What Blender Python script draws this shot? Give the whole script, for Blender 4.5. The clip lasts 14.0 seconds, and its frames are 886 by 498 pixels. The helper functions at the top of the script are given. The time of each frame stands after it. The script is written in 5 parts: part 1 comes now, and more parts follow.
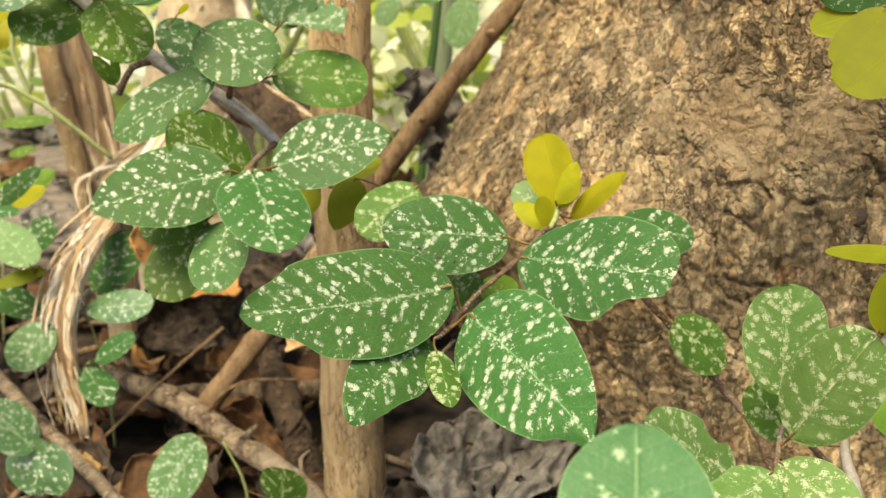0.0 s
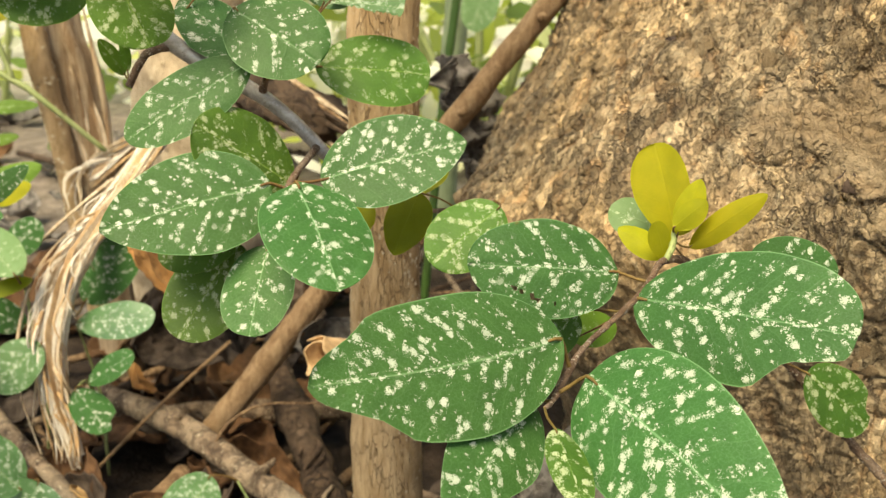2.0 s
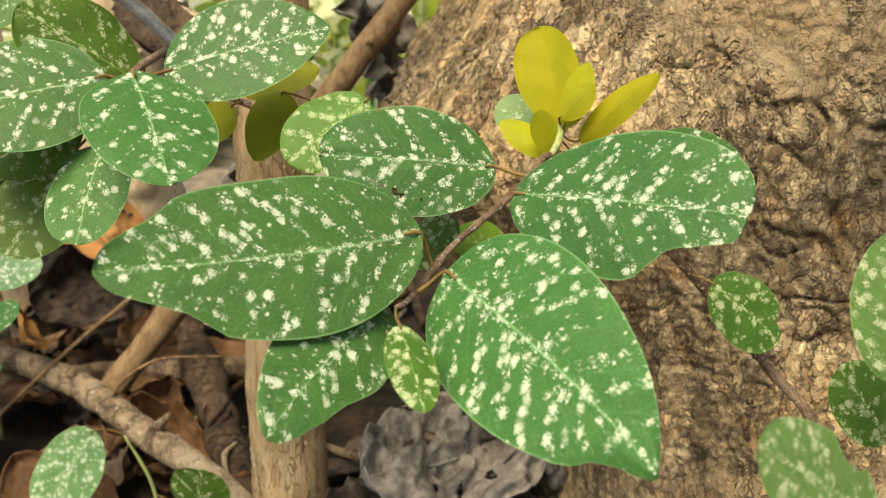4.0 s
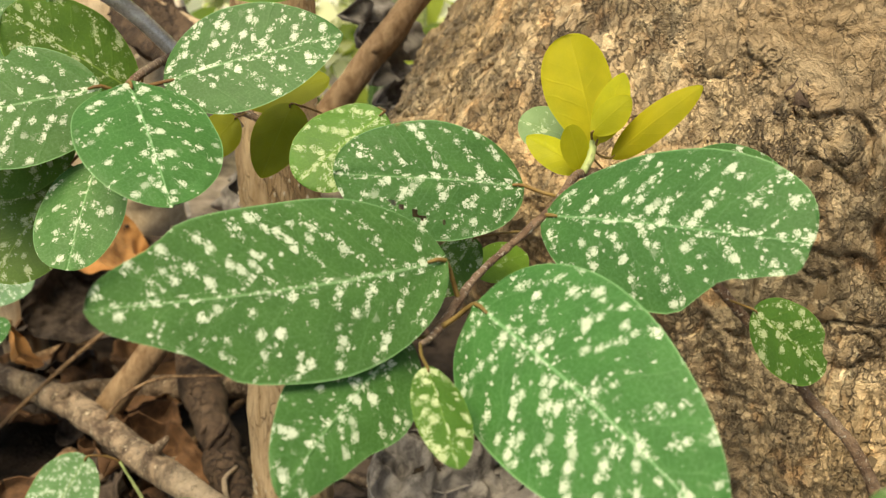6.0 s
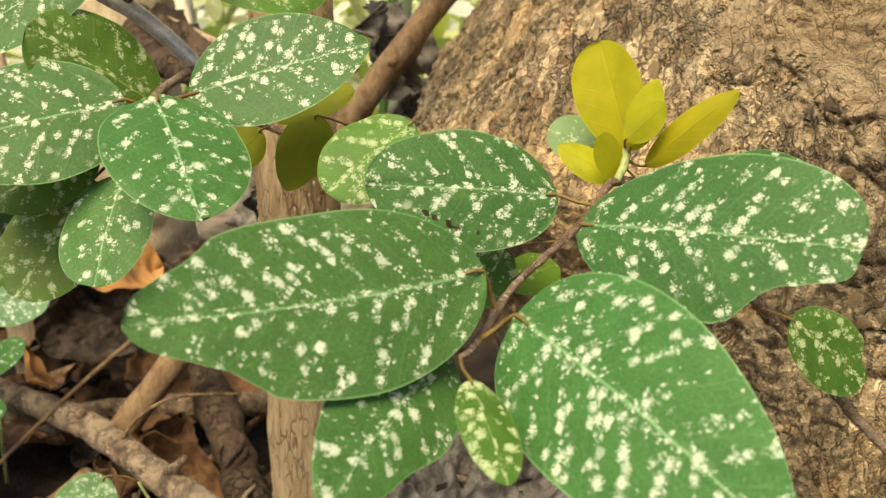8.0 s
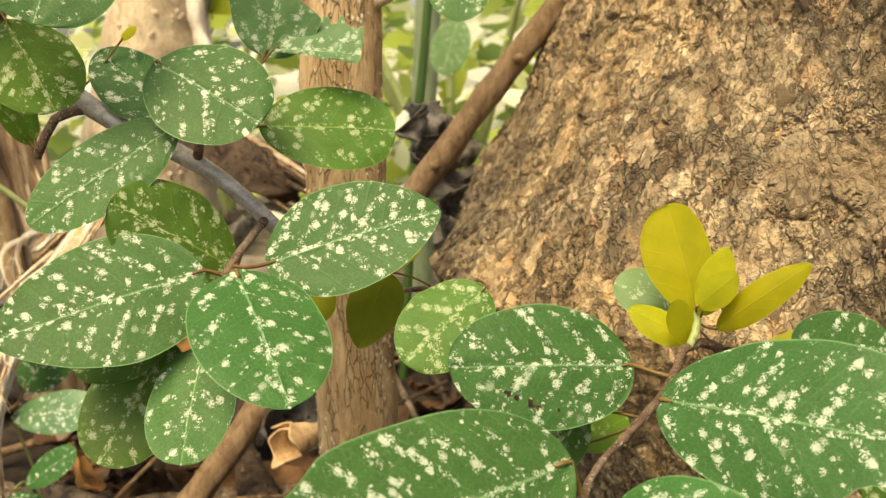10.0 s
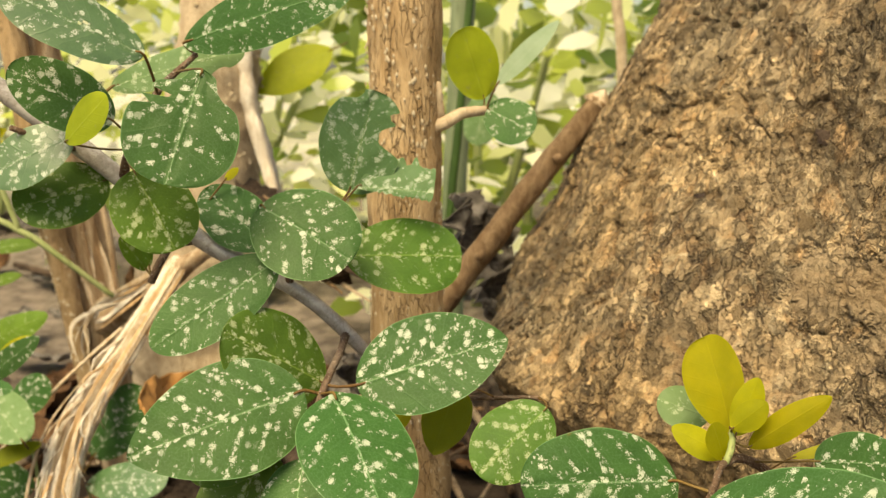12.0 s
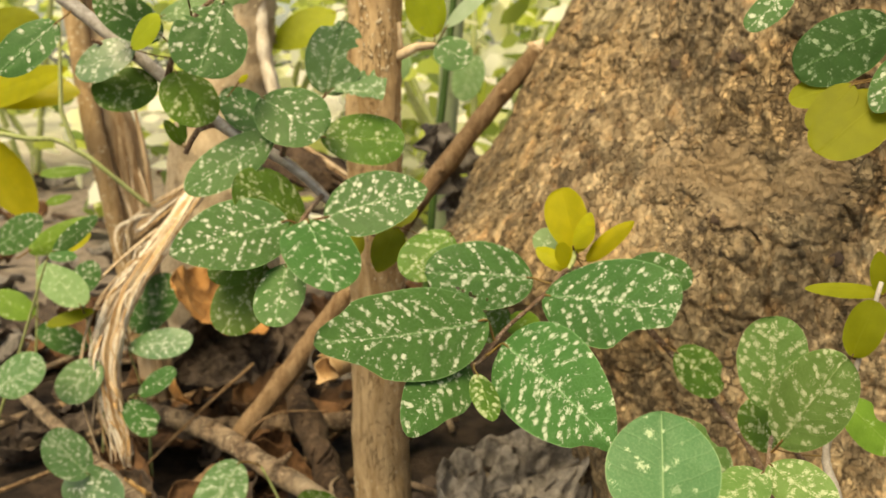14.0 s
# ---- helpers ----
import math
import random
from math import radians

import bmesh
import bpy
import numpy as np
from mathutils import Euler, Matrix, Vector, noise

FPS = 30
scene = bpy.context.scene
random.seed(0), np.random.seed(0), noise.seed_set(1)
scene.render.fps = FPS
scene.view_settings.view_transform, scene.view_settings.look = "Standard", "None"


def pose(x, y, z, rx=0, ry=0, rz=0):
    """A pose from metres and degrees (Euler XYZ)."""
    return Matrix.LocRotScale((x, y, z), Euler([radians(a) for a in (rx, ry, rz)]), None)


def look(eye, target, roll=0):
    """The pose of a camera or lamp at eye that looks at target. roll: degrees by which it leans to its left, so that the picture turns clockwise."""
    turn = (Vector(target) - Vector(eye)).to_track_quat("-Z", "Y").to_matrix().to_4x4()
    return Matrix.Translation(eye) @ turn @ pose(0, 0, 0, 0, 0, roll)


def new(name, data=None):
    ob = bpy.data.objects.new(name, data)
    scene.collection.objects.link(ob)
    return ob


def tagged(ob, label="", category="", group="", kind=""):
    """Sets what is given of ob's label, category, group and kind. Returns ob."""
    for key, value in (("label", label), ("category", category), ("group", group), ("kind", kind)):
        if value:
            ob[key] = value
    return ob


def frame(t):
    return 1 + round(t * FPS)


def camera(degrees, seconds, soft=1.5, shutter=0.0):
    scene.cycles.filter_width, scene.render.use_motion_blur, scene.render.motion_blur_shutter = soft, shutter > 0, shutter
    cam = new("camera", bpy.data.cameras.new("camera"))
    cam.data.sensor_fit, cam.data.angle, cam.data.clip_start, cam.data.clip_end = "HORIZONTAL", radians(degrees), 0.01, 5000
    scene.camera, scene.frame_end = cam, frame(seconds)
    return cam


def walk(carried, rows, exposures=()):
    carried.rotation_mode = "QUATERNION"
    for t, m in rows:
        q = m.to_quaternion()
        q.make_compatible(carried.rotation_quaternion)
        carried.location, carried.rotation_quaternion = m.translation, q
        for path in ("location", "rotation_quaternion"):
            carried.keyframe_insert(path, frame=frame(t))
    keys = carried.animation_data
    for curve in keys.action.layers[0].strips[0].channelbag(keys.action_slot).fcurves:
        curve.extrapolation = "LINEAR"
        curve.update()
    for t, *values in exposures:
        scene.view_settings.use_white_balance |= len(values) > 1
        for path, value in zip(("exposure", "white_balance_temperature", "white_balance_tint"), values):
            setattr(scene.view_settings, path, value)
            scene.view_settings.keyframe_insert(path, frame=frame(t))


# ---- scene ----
cam = camera(51.3, 14.0, soft=1.3)
METRES, EYE, TILT, LEAN, TURN = 0.42, 0.26, -14.0, 0.0, 0.0
ROWS = [
    (0.0, 0.0, 0.0, 0.0, 0.0, 0.0, -0.0),
    (0.5, 0.0074, 0.0157, 0.0277, -1.18, 0.55, 0.82),
    (1.0, -0.0255, 0.0322, 0.0317, -0.38, 0.43, 0.66),
    (1.5, -0.0559, 0.0766, 0.0373, 0.1, -0.51, 0.3),
    (2.0, -0.0744, 0.1387, 0.034, -1.33, -1.1, -0.56),
    (2.5, -0.0619, 0.1584, -0.0036, -1.7, -2.09, -0.22),
    (3.0, -0.0172, 0.1707, -0.0181, -2.37, -2.52, 0.04),
    (3.5, -0.0088, 0.1879, -0.0228, -3.29, -2.28, 0.13),
    (6.0, -0.0218, 0.2467, -0.0099, -3.71, -1.68, 0.03),
    (6.5, -0.0074, 0.2514, -0.0222, -3.57, -1.73, 0.52),
    (7.0, 0.0003, 0.2627, -0.0336, -3.39, -1.69, 0.89),
    (7.5, -0.0187, 0.2588, -0.0253, -3.45, -1.23, 0.67),
    (10.0, -0.0681, 0.2485, 0.0604, -2.62, 1.46, 1.77),
    (10.5, -0.0944, 0.2311, 0.0824, -1.3, 2.25, 1.82),
    (11.0, -0.1167, 0.2172, 0.0904, -0.89, 2.83, 1.45),
    (11.5, -0.1237, 0.1998, 0.0946, -1.01, 2.85, 1.3),
    (12.0, -0.1041, 0.1652, 0.1185, -1.69, 3.51, 1.48),
    (12.5, -0.0839, 0.1199, 0.1148, -2.2, 3.51, 1.29),
    (13.0, -0.0698, 0.0513, 0.0689, -2.03, 3.12, 0.66),
    (13.5, -0.0599, -0.0206, 0.0377, -1.21, 3.05, 0.5),
    (14.0, -0.0371, -0.1116, -0.003, -0.47, 2.64, 0.19),
]
walk(cam, [(t, pose(0, 0, EYE, TILT, LEAN, TURN) @ pose(METRES * x, METRES * y, METRES * z, 90 + pitch, roll, yaw)) for t, x, y, z, yaw, pitch, roll in ROWS], exposures=[(0.0, 0.75, 7700, 2), (3.0, 0.71, 7600, 2), (7.0, 0.71, 7700, 3), (10.0, 0.66, 8400, 4), (11.5, 0.55, 8700, 4), (12.5, 0.43, 9000, 4), (14.0, 0.48, 9000, 4)])
cam.data.dof.use_dof = True
cam.data.dof.focus_distance = 0.225
cam.data.dof.aperture_fstop = 30.0

# ---- world and sun ----
SUN_ELEV, SUN_AZ = 58.0, -153.0      # degrees; azimuth from +y (ahead) to +x
world = bpy.data.worlds.new("world")
scene.world = world
world.use_nodes = True
wn = world.node_tree
sky = wn.nodes.new("ShaderNodeTexSky")
sky.sky_type = "NISHITA"
sky.sun_disc = False
sky.sun_elevation, sky.sun_rotation = radians(SUN_ELEV), radians(SUN_AZ)
sky.air_density, sky.dust_density, sky.ozone_density = 1.0, 3.0, 0.5
wn.links.new(sky.outputs[0], wn.nodes["Background"].inputs[0])
wn.nodes["Background"].inputs[1].default_value = 0.145
sun = new("sun", bpy.data.lights.new("sun", "SUN"))
sun.data.energy, sun.data.angle, sun.data.color = 3.4, radians(34), (1.0, 0.89, 0.68)
sd = Vector((math.sin(radians(SUN_AZ)) * math.cos(radians(SUN_ELEV)), math.cos(radians(SUN_AZ)) * math.cos(radians(SUN_ELEV)), math.sin(radians(SUN_ELEV))))
sun.matrix_world = look(sd * 10, (0, 0, 0))


# ---- materials ----
class Nodes:
    """Short hand for a node tree."""

    def __init__(self, name):
        self.mat = bpy.data.materials.new(name)
        self.mat.use_nodes = True
        self.t = self.mat.node_tree
        self.t.nodes.clear()
        self.out = self.t.nodes.new("ShaderNodeOutputMaterial")

    def put(self, socket, value):
        if isinstance(value, bpy.types.NodeSocket):
            self.t.links.new(value, socket)
        elif isinstance(value, (tuple, list)) and len(value) == 3 and socket.type == "RGBA":
            socket.default_value = (*value, 1)
        else:
            socket.default_value = value

    def node(self, kind, *ins, out=0, **props):
        n = self.t.nodes.new("ShaderNode" + kind)
        for k, v in props.items():
            setattr(n, k, v)
        for key, v in ins:
            self.put(n.inputs[key], v)
        return n.outputs[out]

    def math(self, op, a, b=0.0, c=0.0, clamp=False):
        return self.node("Math", (0, a), (1, b), (2, c), operation=op, use_clamp=clamp)

    def ramp(self, v, a, b, lo=0.0, hi=1.0):
        return self.node("MapRange", ("Value", v), ("From Min", a), ("From Max", b), ("To Min", lo), ("To Max", hi), interpolation_type="SMOOTHSTEP")

    def mix(self, f, a, b):
        n = self.t.nodes.new("ShaderNodeMix")
        n.data_type = "RGBA"
        self.put(n.inputs[0], f), self.put(n.inputs[6], a), self.put(n.inputs[7], b)
        return n.outputs[2]

    def noise(self, co, scale, detail=4.0, rough=0.6, out=0, dist=0.0):
        return self.node("TexNoise", ("Vector", co), ("Scale", scale), ("Detail", detail), ("Roughness", rough), ("Distortion", dist), out=out)

    def bump(self, h, strength, dist):
        return self.node("Bump", ("Height", h), ("Strength", strength), ("Distance", dist))

    def surface(self, col, rough, normal=None, spec=0.5, translucent=None, trans=0.0):
        p = self.t.nodes.new("ShaderNodeBsdfPrincipled")
        self.put(p.inputs["Base Color"], col), self.put(p.inputs["Roughness"], rough)
        self.put(p.inputs["Specular IOR Level"], spec)
        if normal is not None:
            self.put(p.inputs["Normal"], normal)
        s = p.outputs[0]
        if translucent is not None:
            tr = self.node("BsdfTranslucent", ("Color", translucent))
            s = self.node("MixShader", (0, trans), (1, s), (2, tr))
        self.t.links.new(s, self.out.inputs[0])
        return self.mat


def leaf_material(name, base, deep, spot, spots, vein, trans, glow, gloss=0.48, shine=0.20):
    """Leaf blade: ground colour, side veins, pale speckles crowded along the veins. spots: how far the speckles cover."""
    n = Nodes(name)
    uv = n.node("UVMap", uv_map="blade")
    cm = n.node("UVMap", uv_map="size")
    rnd = n.node("ObjectInfo", out="Random")
    sep = n.t.nodes.new("ShaderNodeSeparateXYZ")
    n.t.links.new(uv, sep.inputs[0])
    u, v = sep.outputs[0], n.math("ABSOLUTE", sep.outputs[1])
    shift = n.node("CombineXYZ", ("X", n.math("MULTIPLY", rnd, 37.0)), ("Y", n.math("MULTIPLY", rnd, 61.0)))
    co = n.node("VectorMath", (0, cm), (1, shift), operation="ADD")
    wob = n.noise(co, 1.1, 2.0)
    s = n.math("ADD", n.math("SUBTRACT", u, n.math("MULTIPLY", v, 0.22)), n.math("MULTIPLY", wob, 0.10))
    lane = n.math("ABSOLUTE", n.math("SUBTRACT", n.math("FRACT", n.math("MULTIPLY", s, 6.5)), 0.5))
    onlane = n.ramp(lane, 0.27, 0.12)
    onmid = n.math("MULTIPLY", n.ramp(v, 0.13, 0.03), 0.85)
    crowd = n.math("MAXIMUM", n.math("MULTIPLY", onlane, n.ramp(n.noise(co, 1.1, 1.0), 0.30, 0.52)), onmid)
    warp = n.noise(co, 7.0, 3.0, 0.7, out="Color")
    sc = n.t.nodes.new("ShaderNodeSeparateXYZ")
    n.t.links.new(cm, sc.inputs[0])
    off = n.math("ABSOLUTE", sc.outputs[1])
    lanes = n.node("CombineXYZ", ("X", n.math("SUBTRACT", n.math("MULTIPLY", sc.outputs[0], 0.77), n.math("MULTIPLY", off, 0.64))), ("Y", n.math("ADD", n.math("MULTIPLY", sc.outputs[0], 0.52), n.math("MULTIPLY", off, 0.62))), ("Z", n.math("ADD", n.math("MULTIPLY", n.math("SIGN", sc.outputs[1]), 7.0), n.math("MULTIPLY", rnd, 53.0))))
    warp2 = n.noise(co, 16.0, 3.0, 0.7, out="Color")
    wco = n.node("VectorMath", (0, lanes), (1, n.node("VectorMath", (0, warp), (3, 0.035), operation="SCALE")), operation="ADD")
    wco = n.node("VectorMath", (0, wco), (1, n.node("VectorMath", (0, warp2), (3, 0.03), operation="SCALE")), operation="ADD")
    fray = n.math("MULTIPLY", n.math("SUBTRACT", n.noise(co, 26.0, 2.0, 0.7), 0.5), 1.9)

    def dots(scale, radius, some, more, row):
        """Frayed dots; some, more: the share of them that shows off and on the rows along the side veins."""
        vo = n.t.nodes.new("ShaderNodeTexVoronoi")
        n.put(vo.inputs["Vector"], wco), n.put(vo.inputs["Scale"], scale), n.put(vo.inputs["Randomness"], 0.85)
        at = n.t.nodes.new("ShaderNodeSeparateXYZ")
        n.t.links.new(vo.outputs["Position"], at.inputs[0])
        place = n.math("ADD", n.math("MULTIPLY", at.outputs[0], row), n.math("MULTIPLY", n.noise(vo.outputs["Position"], 0.9, 1.0), 0.7))
        near = n.ramp(n.math("ABSOLUTE", n.math("SUBTRACT", n.math("FRACT", place), 0.5)), 0.23, 0.13)
        near = n.math("MULTIPLY", near, n.ramp(n.noise(vo.outputs["Position"], 1.3, 1.0), 0.34, 0.48))
        near = n.math("MAXIMUM", near, onmid)
        pick = n.t.nodes.new("ShaderNodeSeparateColor")
        n.t.links.new(vo.outputs["Color"], pick.inputs[0])
        share = n.math("MULTIPLY", n.math("ADD", some, n.math("MULTIPLY", near, more)), n.math("MULTIPLY", spots, n.ramp(n.math("FRACT", n.math("MULTIPLY", rnd, 13.7)), 0, 1, 0.74, 1.12)))
        there = n.ramp(n.math("SUBTRACT", share, pick.outputs[0]), -0.02, 0.06)
        there = n.math("MULTIPLY", there, n.math("ADD", 0.76, n.math("MULTIPLY", pick.outputs[2], 0.24)))
        r = n.math("MULTIPLY", radius, n.math("ADD", 0.42, n.math("MULTIPLY", pick.outputs[1], 0.58)))
        return n.math("MULTIPLY", there, n.ramp(n.math("SUBTRACT", n.math("ADD", vo.outputs["Distance"], fray), r), 0.03, -0.05))

    dot = n.math("MAXIMUM", dots(5.2, 0.53, 0.12, 0.68, 1.7), n.math("MULTIPLY", dots(10.5, 0.40, 0.08, 0.45, 1.7), 0.9))
    dot = n.math("MULTIPLY", dot, n.math("ADD", 0.66, n.math("MULTIPLY", n.ramp(n.noise(co, 50.0, 2.0, 0.7), 0.36, 0.56), 0.34)))
    dot = n.math("MULTIPLY", dot, n.ramp(v, 0.99, 0.9))
    tone = n.noise(co, 1.6, 4.0)
    ground = n.mix(n.ramp(tone, 0.3, 0.7), base, deep)
    ground = n.mix(n.math("MULTIPLY", n.ramp(n.noise(co, 18.0, 3.0), 0.45, 0.75), 0.18), ground, vein)
    hair = n.math("MULTIPLY", n.ramp(lane, 0.035, 0.0), 0.12)
    rib = n.math("MULTIPLY", n.ramp(n.math("ADD", v, n.math("MULTIPLY", u, 0.012)), 0.03, 0.012), 0.62)
    net = n.node("TexVoronoi", ("Vector", wco), ("Scale", 9.0), feature="DISTANCE_TO_EDGE")
    ground = n.mix(n.math("MULTIPLY", n.ramp(net, 0.07, 0.0), 0.12), ground, vein)
    ground = n.mix(n.math("MAXIMUM", hair, rib), ground, vein)
    ground = n.node("HueSaturation", ("Color", ground), ("Hue", n.ramp(rnd, 0, 1, 0.490, 0.508)), ("Value", n.ramp(n.math("FRACT", n.math("MULTIPLY", rnd, 7.3)), 0, 1, 0.90, 1.10)))
    col = n.mix(dot, ground, spot)
    wear = n.math("MULTIPLY", n.ramp(n.noise(co, 0.8, 3.0), 0.68, 0.74), n.ramp(v, 0.78, 0.95))
    col = n.mix(n.math("MULTIPLY", wear, 0.7), col, (0.20, 0.12, 0.04))
    sr = n.t.nodes.new("ShaderNodeSeparateXYZ")
    n.t.links.new(n.node("UVMap", uv_map="rim"), sr.inputs[0])
    col = n.mix(n.math("MULTIPLY", n.ramp(sr.outputs[0], 0.975, 0.995), 0.45), col, tuple(1.3 * c for c in vein))
    h = n.math("ADD", n.math("MULTIPLY", n.noise(co, 24.0, 3.0), 0.35), n.math("MULTIPLY", dot, -0.3))
    h = n.math("SUBTRACT", h, n.math("ADD", n.math("MULTIPLY", n.ramp(lane, 0.10, 0.0), 0.22), n.math("MULTIPLY", n.ramp(v, 0.08, 0.0), 0.8)))
    rough = n.math("ADD", gloss, n.math("MULTIPLY", dot, 0.2))
    return n.surface(col, rough, n.bump(h, 0.35, 0.0006), shine, n.mix(n.math("MULTIPLY", dot, 0.6), glow, spot), trans)


SPECKLED = leaf_material("speckled_leaf", (0.041, 0.119, 0.027), (0.032, 0.096, 0.021), (0.60, 0.66, 0.53), 1.0, (0.20, 0.37, 0.17), 0.16, (0.08, 0.30, 0.03))
OLIVE = leaf_material("olive_leaf", (0.062, 0.140, 0.021), (0.046, 0.110, 0.016), (0.46, 0.52, 0.30), 1.45, (0.20, 0.32, 0.06), 0.20, (0.32, 0.52, 0.03))
GLAUCOUS = leaf_material("glaucous_leaf", (0.34, 0.46, 0.33), (0.27, 0.39, 0.26), (0.5, 0.6, 0.4), 0.0, (0.45, 0.55, 0.42), 0.3, (0.4, 0.55, 0.25))
FRESH = leaf_material("fresh_leaf", (0.12, 0.24, 0.03), (0.085, 0.18, 0.02), (0.42, 0.52, 0.24), 0.6, (0.22, 0.34, 0.08), 0.26, (0.28, 0.45, 0.03))
PALE = leaf_material("pale_leaf", (0.20, 0.32, 0.15), (0.14, 0.25, 0.10), (0.58, 0.66, 0.45), 0.8, (0.30, 0.42, 0.2), 0.25, (0.30, 0.45, 0.12))
YOUNG = leaf_material("young_leaf", (0.43, 0.405, 0.028), (0.32, 0.325, 0.021), (0.5, 0.5, 0.1), 0.0, (0.50, 0.47, 0.04), 0.45, (0.70, 0.70, 0.03), 0.40)
SPRING = leaf_material("spring_leaf", (0.40, 0.46, 0.045), (0.29, 0.36, 0.032), (0.4, 0.45, 0.1), 0.3, (0.40, 0.48, 0.08), 0.45, (0.68, 0.74, 0.04), 0.45)
LIME = leaf_material("lime_leaf", (0.215, 0.245, 0.013), (0.165, 0.195, 0.010), (0.3, 0.32, 0.05), 0.0, (0.29, 0.31, 0.03), 0.42, (0.50, 0.51, 0.02), 0.55)
PATCHED = leaf_material("patched_leaf", (0.125, 0.235, 0.068), (0.095, 0.190, 0.048), (0.56, 0.60, 0.40), 2.0, (0.30, 0.42, 0.18), 0.20, (0.2, 0.38, 0.06))
MOTTLED = leaf_material("mottled_leaf", (0.105, 0.220, 0.095), (0.078, 0.175, 0.068), (0.52, 0.60, 0.46), 2.0, (0.24, 0.36, 0.14), 0.20, (0.2, 0.38, 0.06))
GLOSSY = leaf_material("glossy_leaf", (0.085, 0.185, 0.070), (0.065, 0.150, 0.052), (0.62, 0.68, 0.56), 1.1, (0.20, 0.33, 0.16), 0.2, (0.2, 0.38, 0.08), 0.30, 0.85)
DEEP = leaf_material("deep_green_leaf", (0.030, 0.085, 0.020), (0.024, 0.068, 0.015), (0.30, 0.40, 0.26), 0.8, (0.08, 0.20, 0.06), 0.14, (0.06, 0.2, 0.02))
DARK = leaf_material("blue_green_leaf", (0.075, 0.19, 0.075), (0.062, 0.16, 0.06), (0.5, 0.62, 0.40), 0.45, (0.30, 0.44, 0.22), 0.14, (0.1, 0.28, 0.04))


def bark_material(name, a, b, c, scale, flat=(1, 1, 1), bump=0.6, dist=0.002, patch=0.5, dark=(0.03, 0.022, 0.016), rough=0.85, cracks=0.0, speck=0.0, shine=0.25):
    """Bark or dead wood: three colours in patches and streaks, fine grain, pits."""
    n = Nodes(name)
    co = n.node("TexCoord", out="Object")
    m = n.node("Mapping", ("Vector", co), ("Scale", flat))
    big = n.noise(m, scale * 0.12, 5.0, 0.6, dist=0.4)
    mid = n.noise(m, scale, 6.0, 0.68, dist=0.6)
    tiny = n.noise(m, scale * 6, 4.0, 0.7)
    col = n.mix(n.ramp(mid, 0.36, 0.66), a, b)
    col = n.mix(n.math("MULTIPLY", n.ramp(big, 0.5 - 0.1 * patch, 0.5 + 0.22), patch), col, c)
    col = n.mix(n.math("MULTIPLY", n.ramp(tiny, 0.46, 0.30), 0.55), col, dark)
    col = n.mix(n.math("MULTIPLY", n.ramp(tiny, 0.55, 0.75), 0.35), col, tuple(min(1, 1.5 * x) for x in b))
    rnd = n.node("ObjectInfo", out="Random")
    col = n.node("HueSaturation", ("Color", col), ("Value", n.ramp(rnd, 0, 1, 0.88, 1.12)))
    h = n.math("ADD", n.math("MULTIPLY", mid, 1.0), n.math("MULTIPLY", tiny, 0.45))
    if speck:
        flecks = n.ramp(n.noise(m, scale * 2.6, 5.0, 0.75, dist=0.5), 0.56, 0.64)
        col = n.mix(n.math("MULTIPLY", flecks, speck), col, tuple(min(0.75, 1.5 * x) for x in c))
        h = n.math("ADD", h, n.math("MULTIPLY", flecks, 0.4))
    if cracks:
        wob = n.noise(m, cracks * 0.8, 3.0, 0.6, out="Color")
        wm = n.node("VectorMath", (0, m), (1, n.node("VectorMath", (0, wob), (3, 0.9 / cracks), operation="SCALE")), operation="ADD")
        e = n.node("TexVoronoi", ("Vector", wm), ("Scale", cracks), feature="DISTANCE_TO_EDGE")
        gap = n.math("MULTIPLY", n.ramp(e, 0.07, 0.0), n.ramp(n.noise(m, cracks * 0.35, 2.0), 0.42, 0.56))
        col = n.mix(n.math("MULTIPLY", gap, 0.5), col, dark)
        h = n.math("SUBTRACT", h, gap)
    return n.surface(col, rough, n.bump(h, bump, dist), shine)


PEELED = ((0.090, 0.368, 0.222, 0.018), (0.112, 0.350, 0.220, 0.024), (0.140, 0.335, 0.222, 0.022))   # bare patch of inner bark


def peeled(n, co):
    """1 on the bare, smooth patch of the trunk."""
    d = None
    for x, y, z, r in PEELED:
        k = n.math("DIVIDE", n.node("VectorMath", (0, co), (1, (x, y, z)), operation="DISTANCE", out="Value"), r)
        d = k if d is None else n.math("MINIMUM", d, k)
    return n.ramp(n.math("ADD", d, n.math("MULTIPLY", n.math("SUBTRACT", n.noise(co, 40.0, 5.0, 0.65), 0.5), 2.2)), 1.0, 0.7)


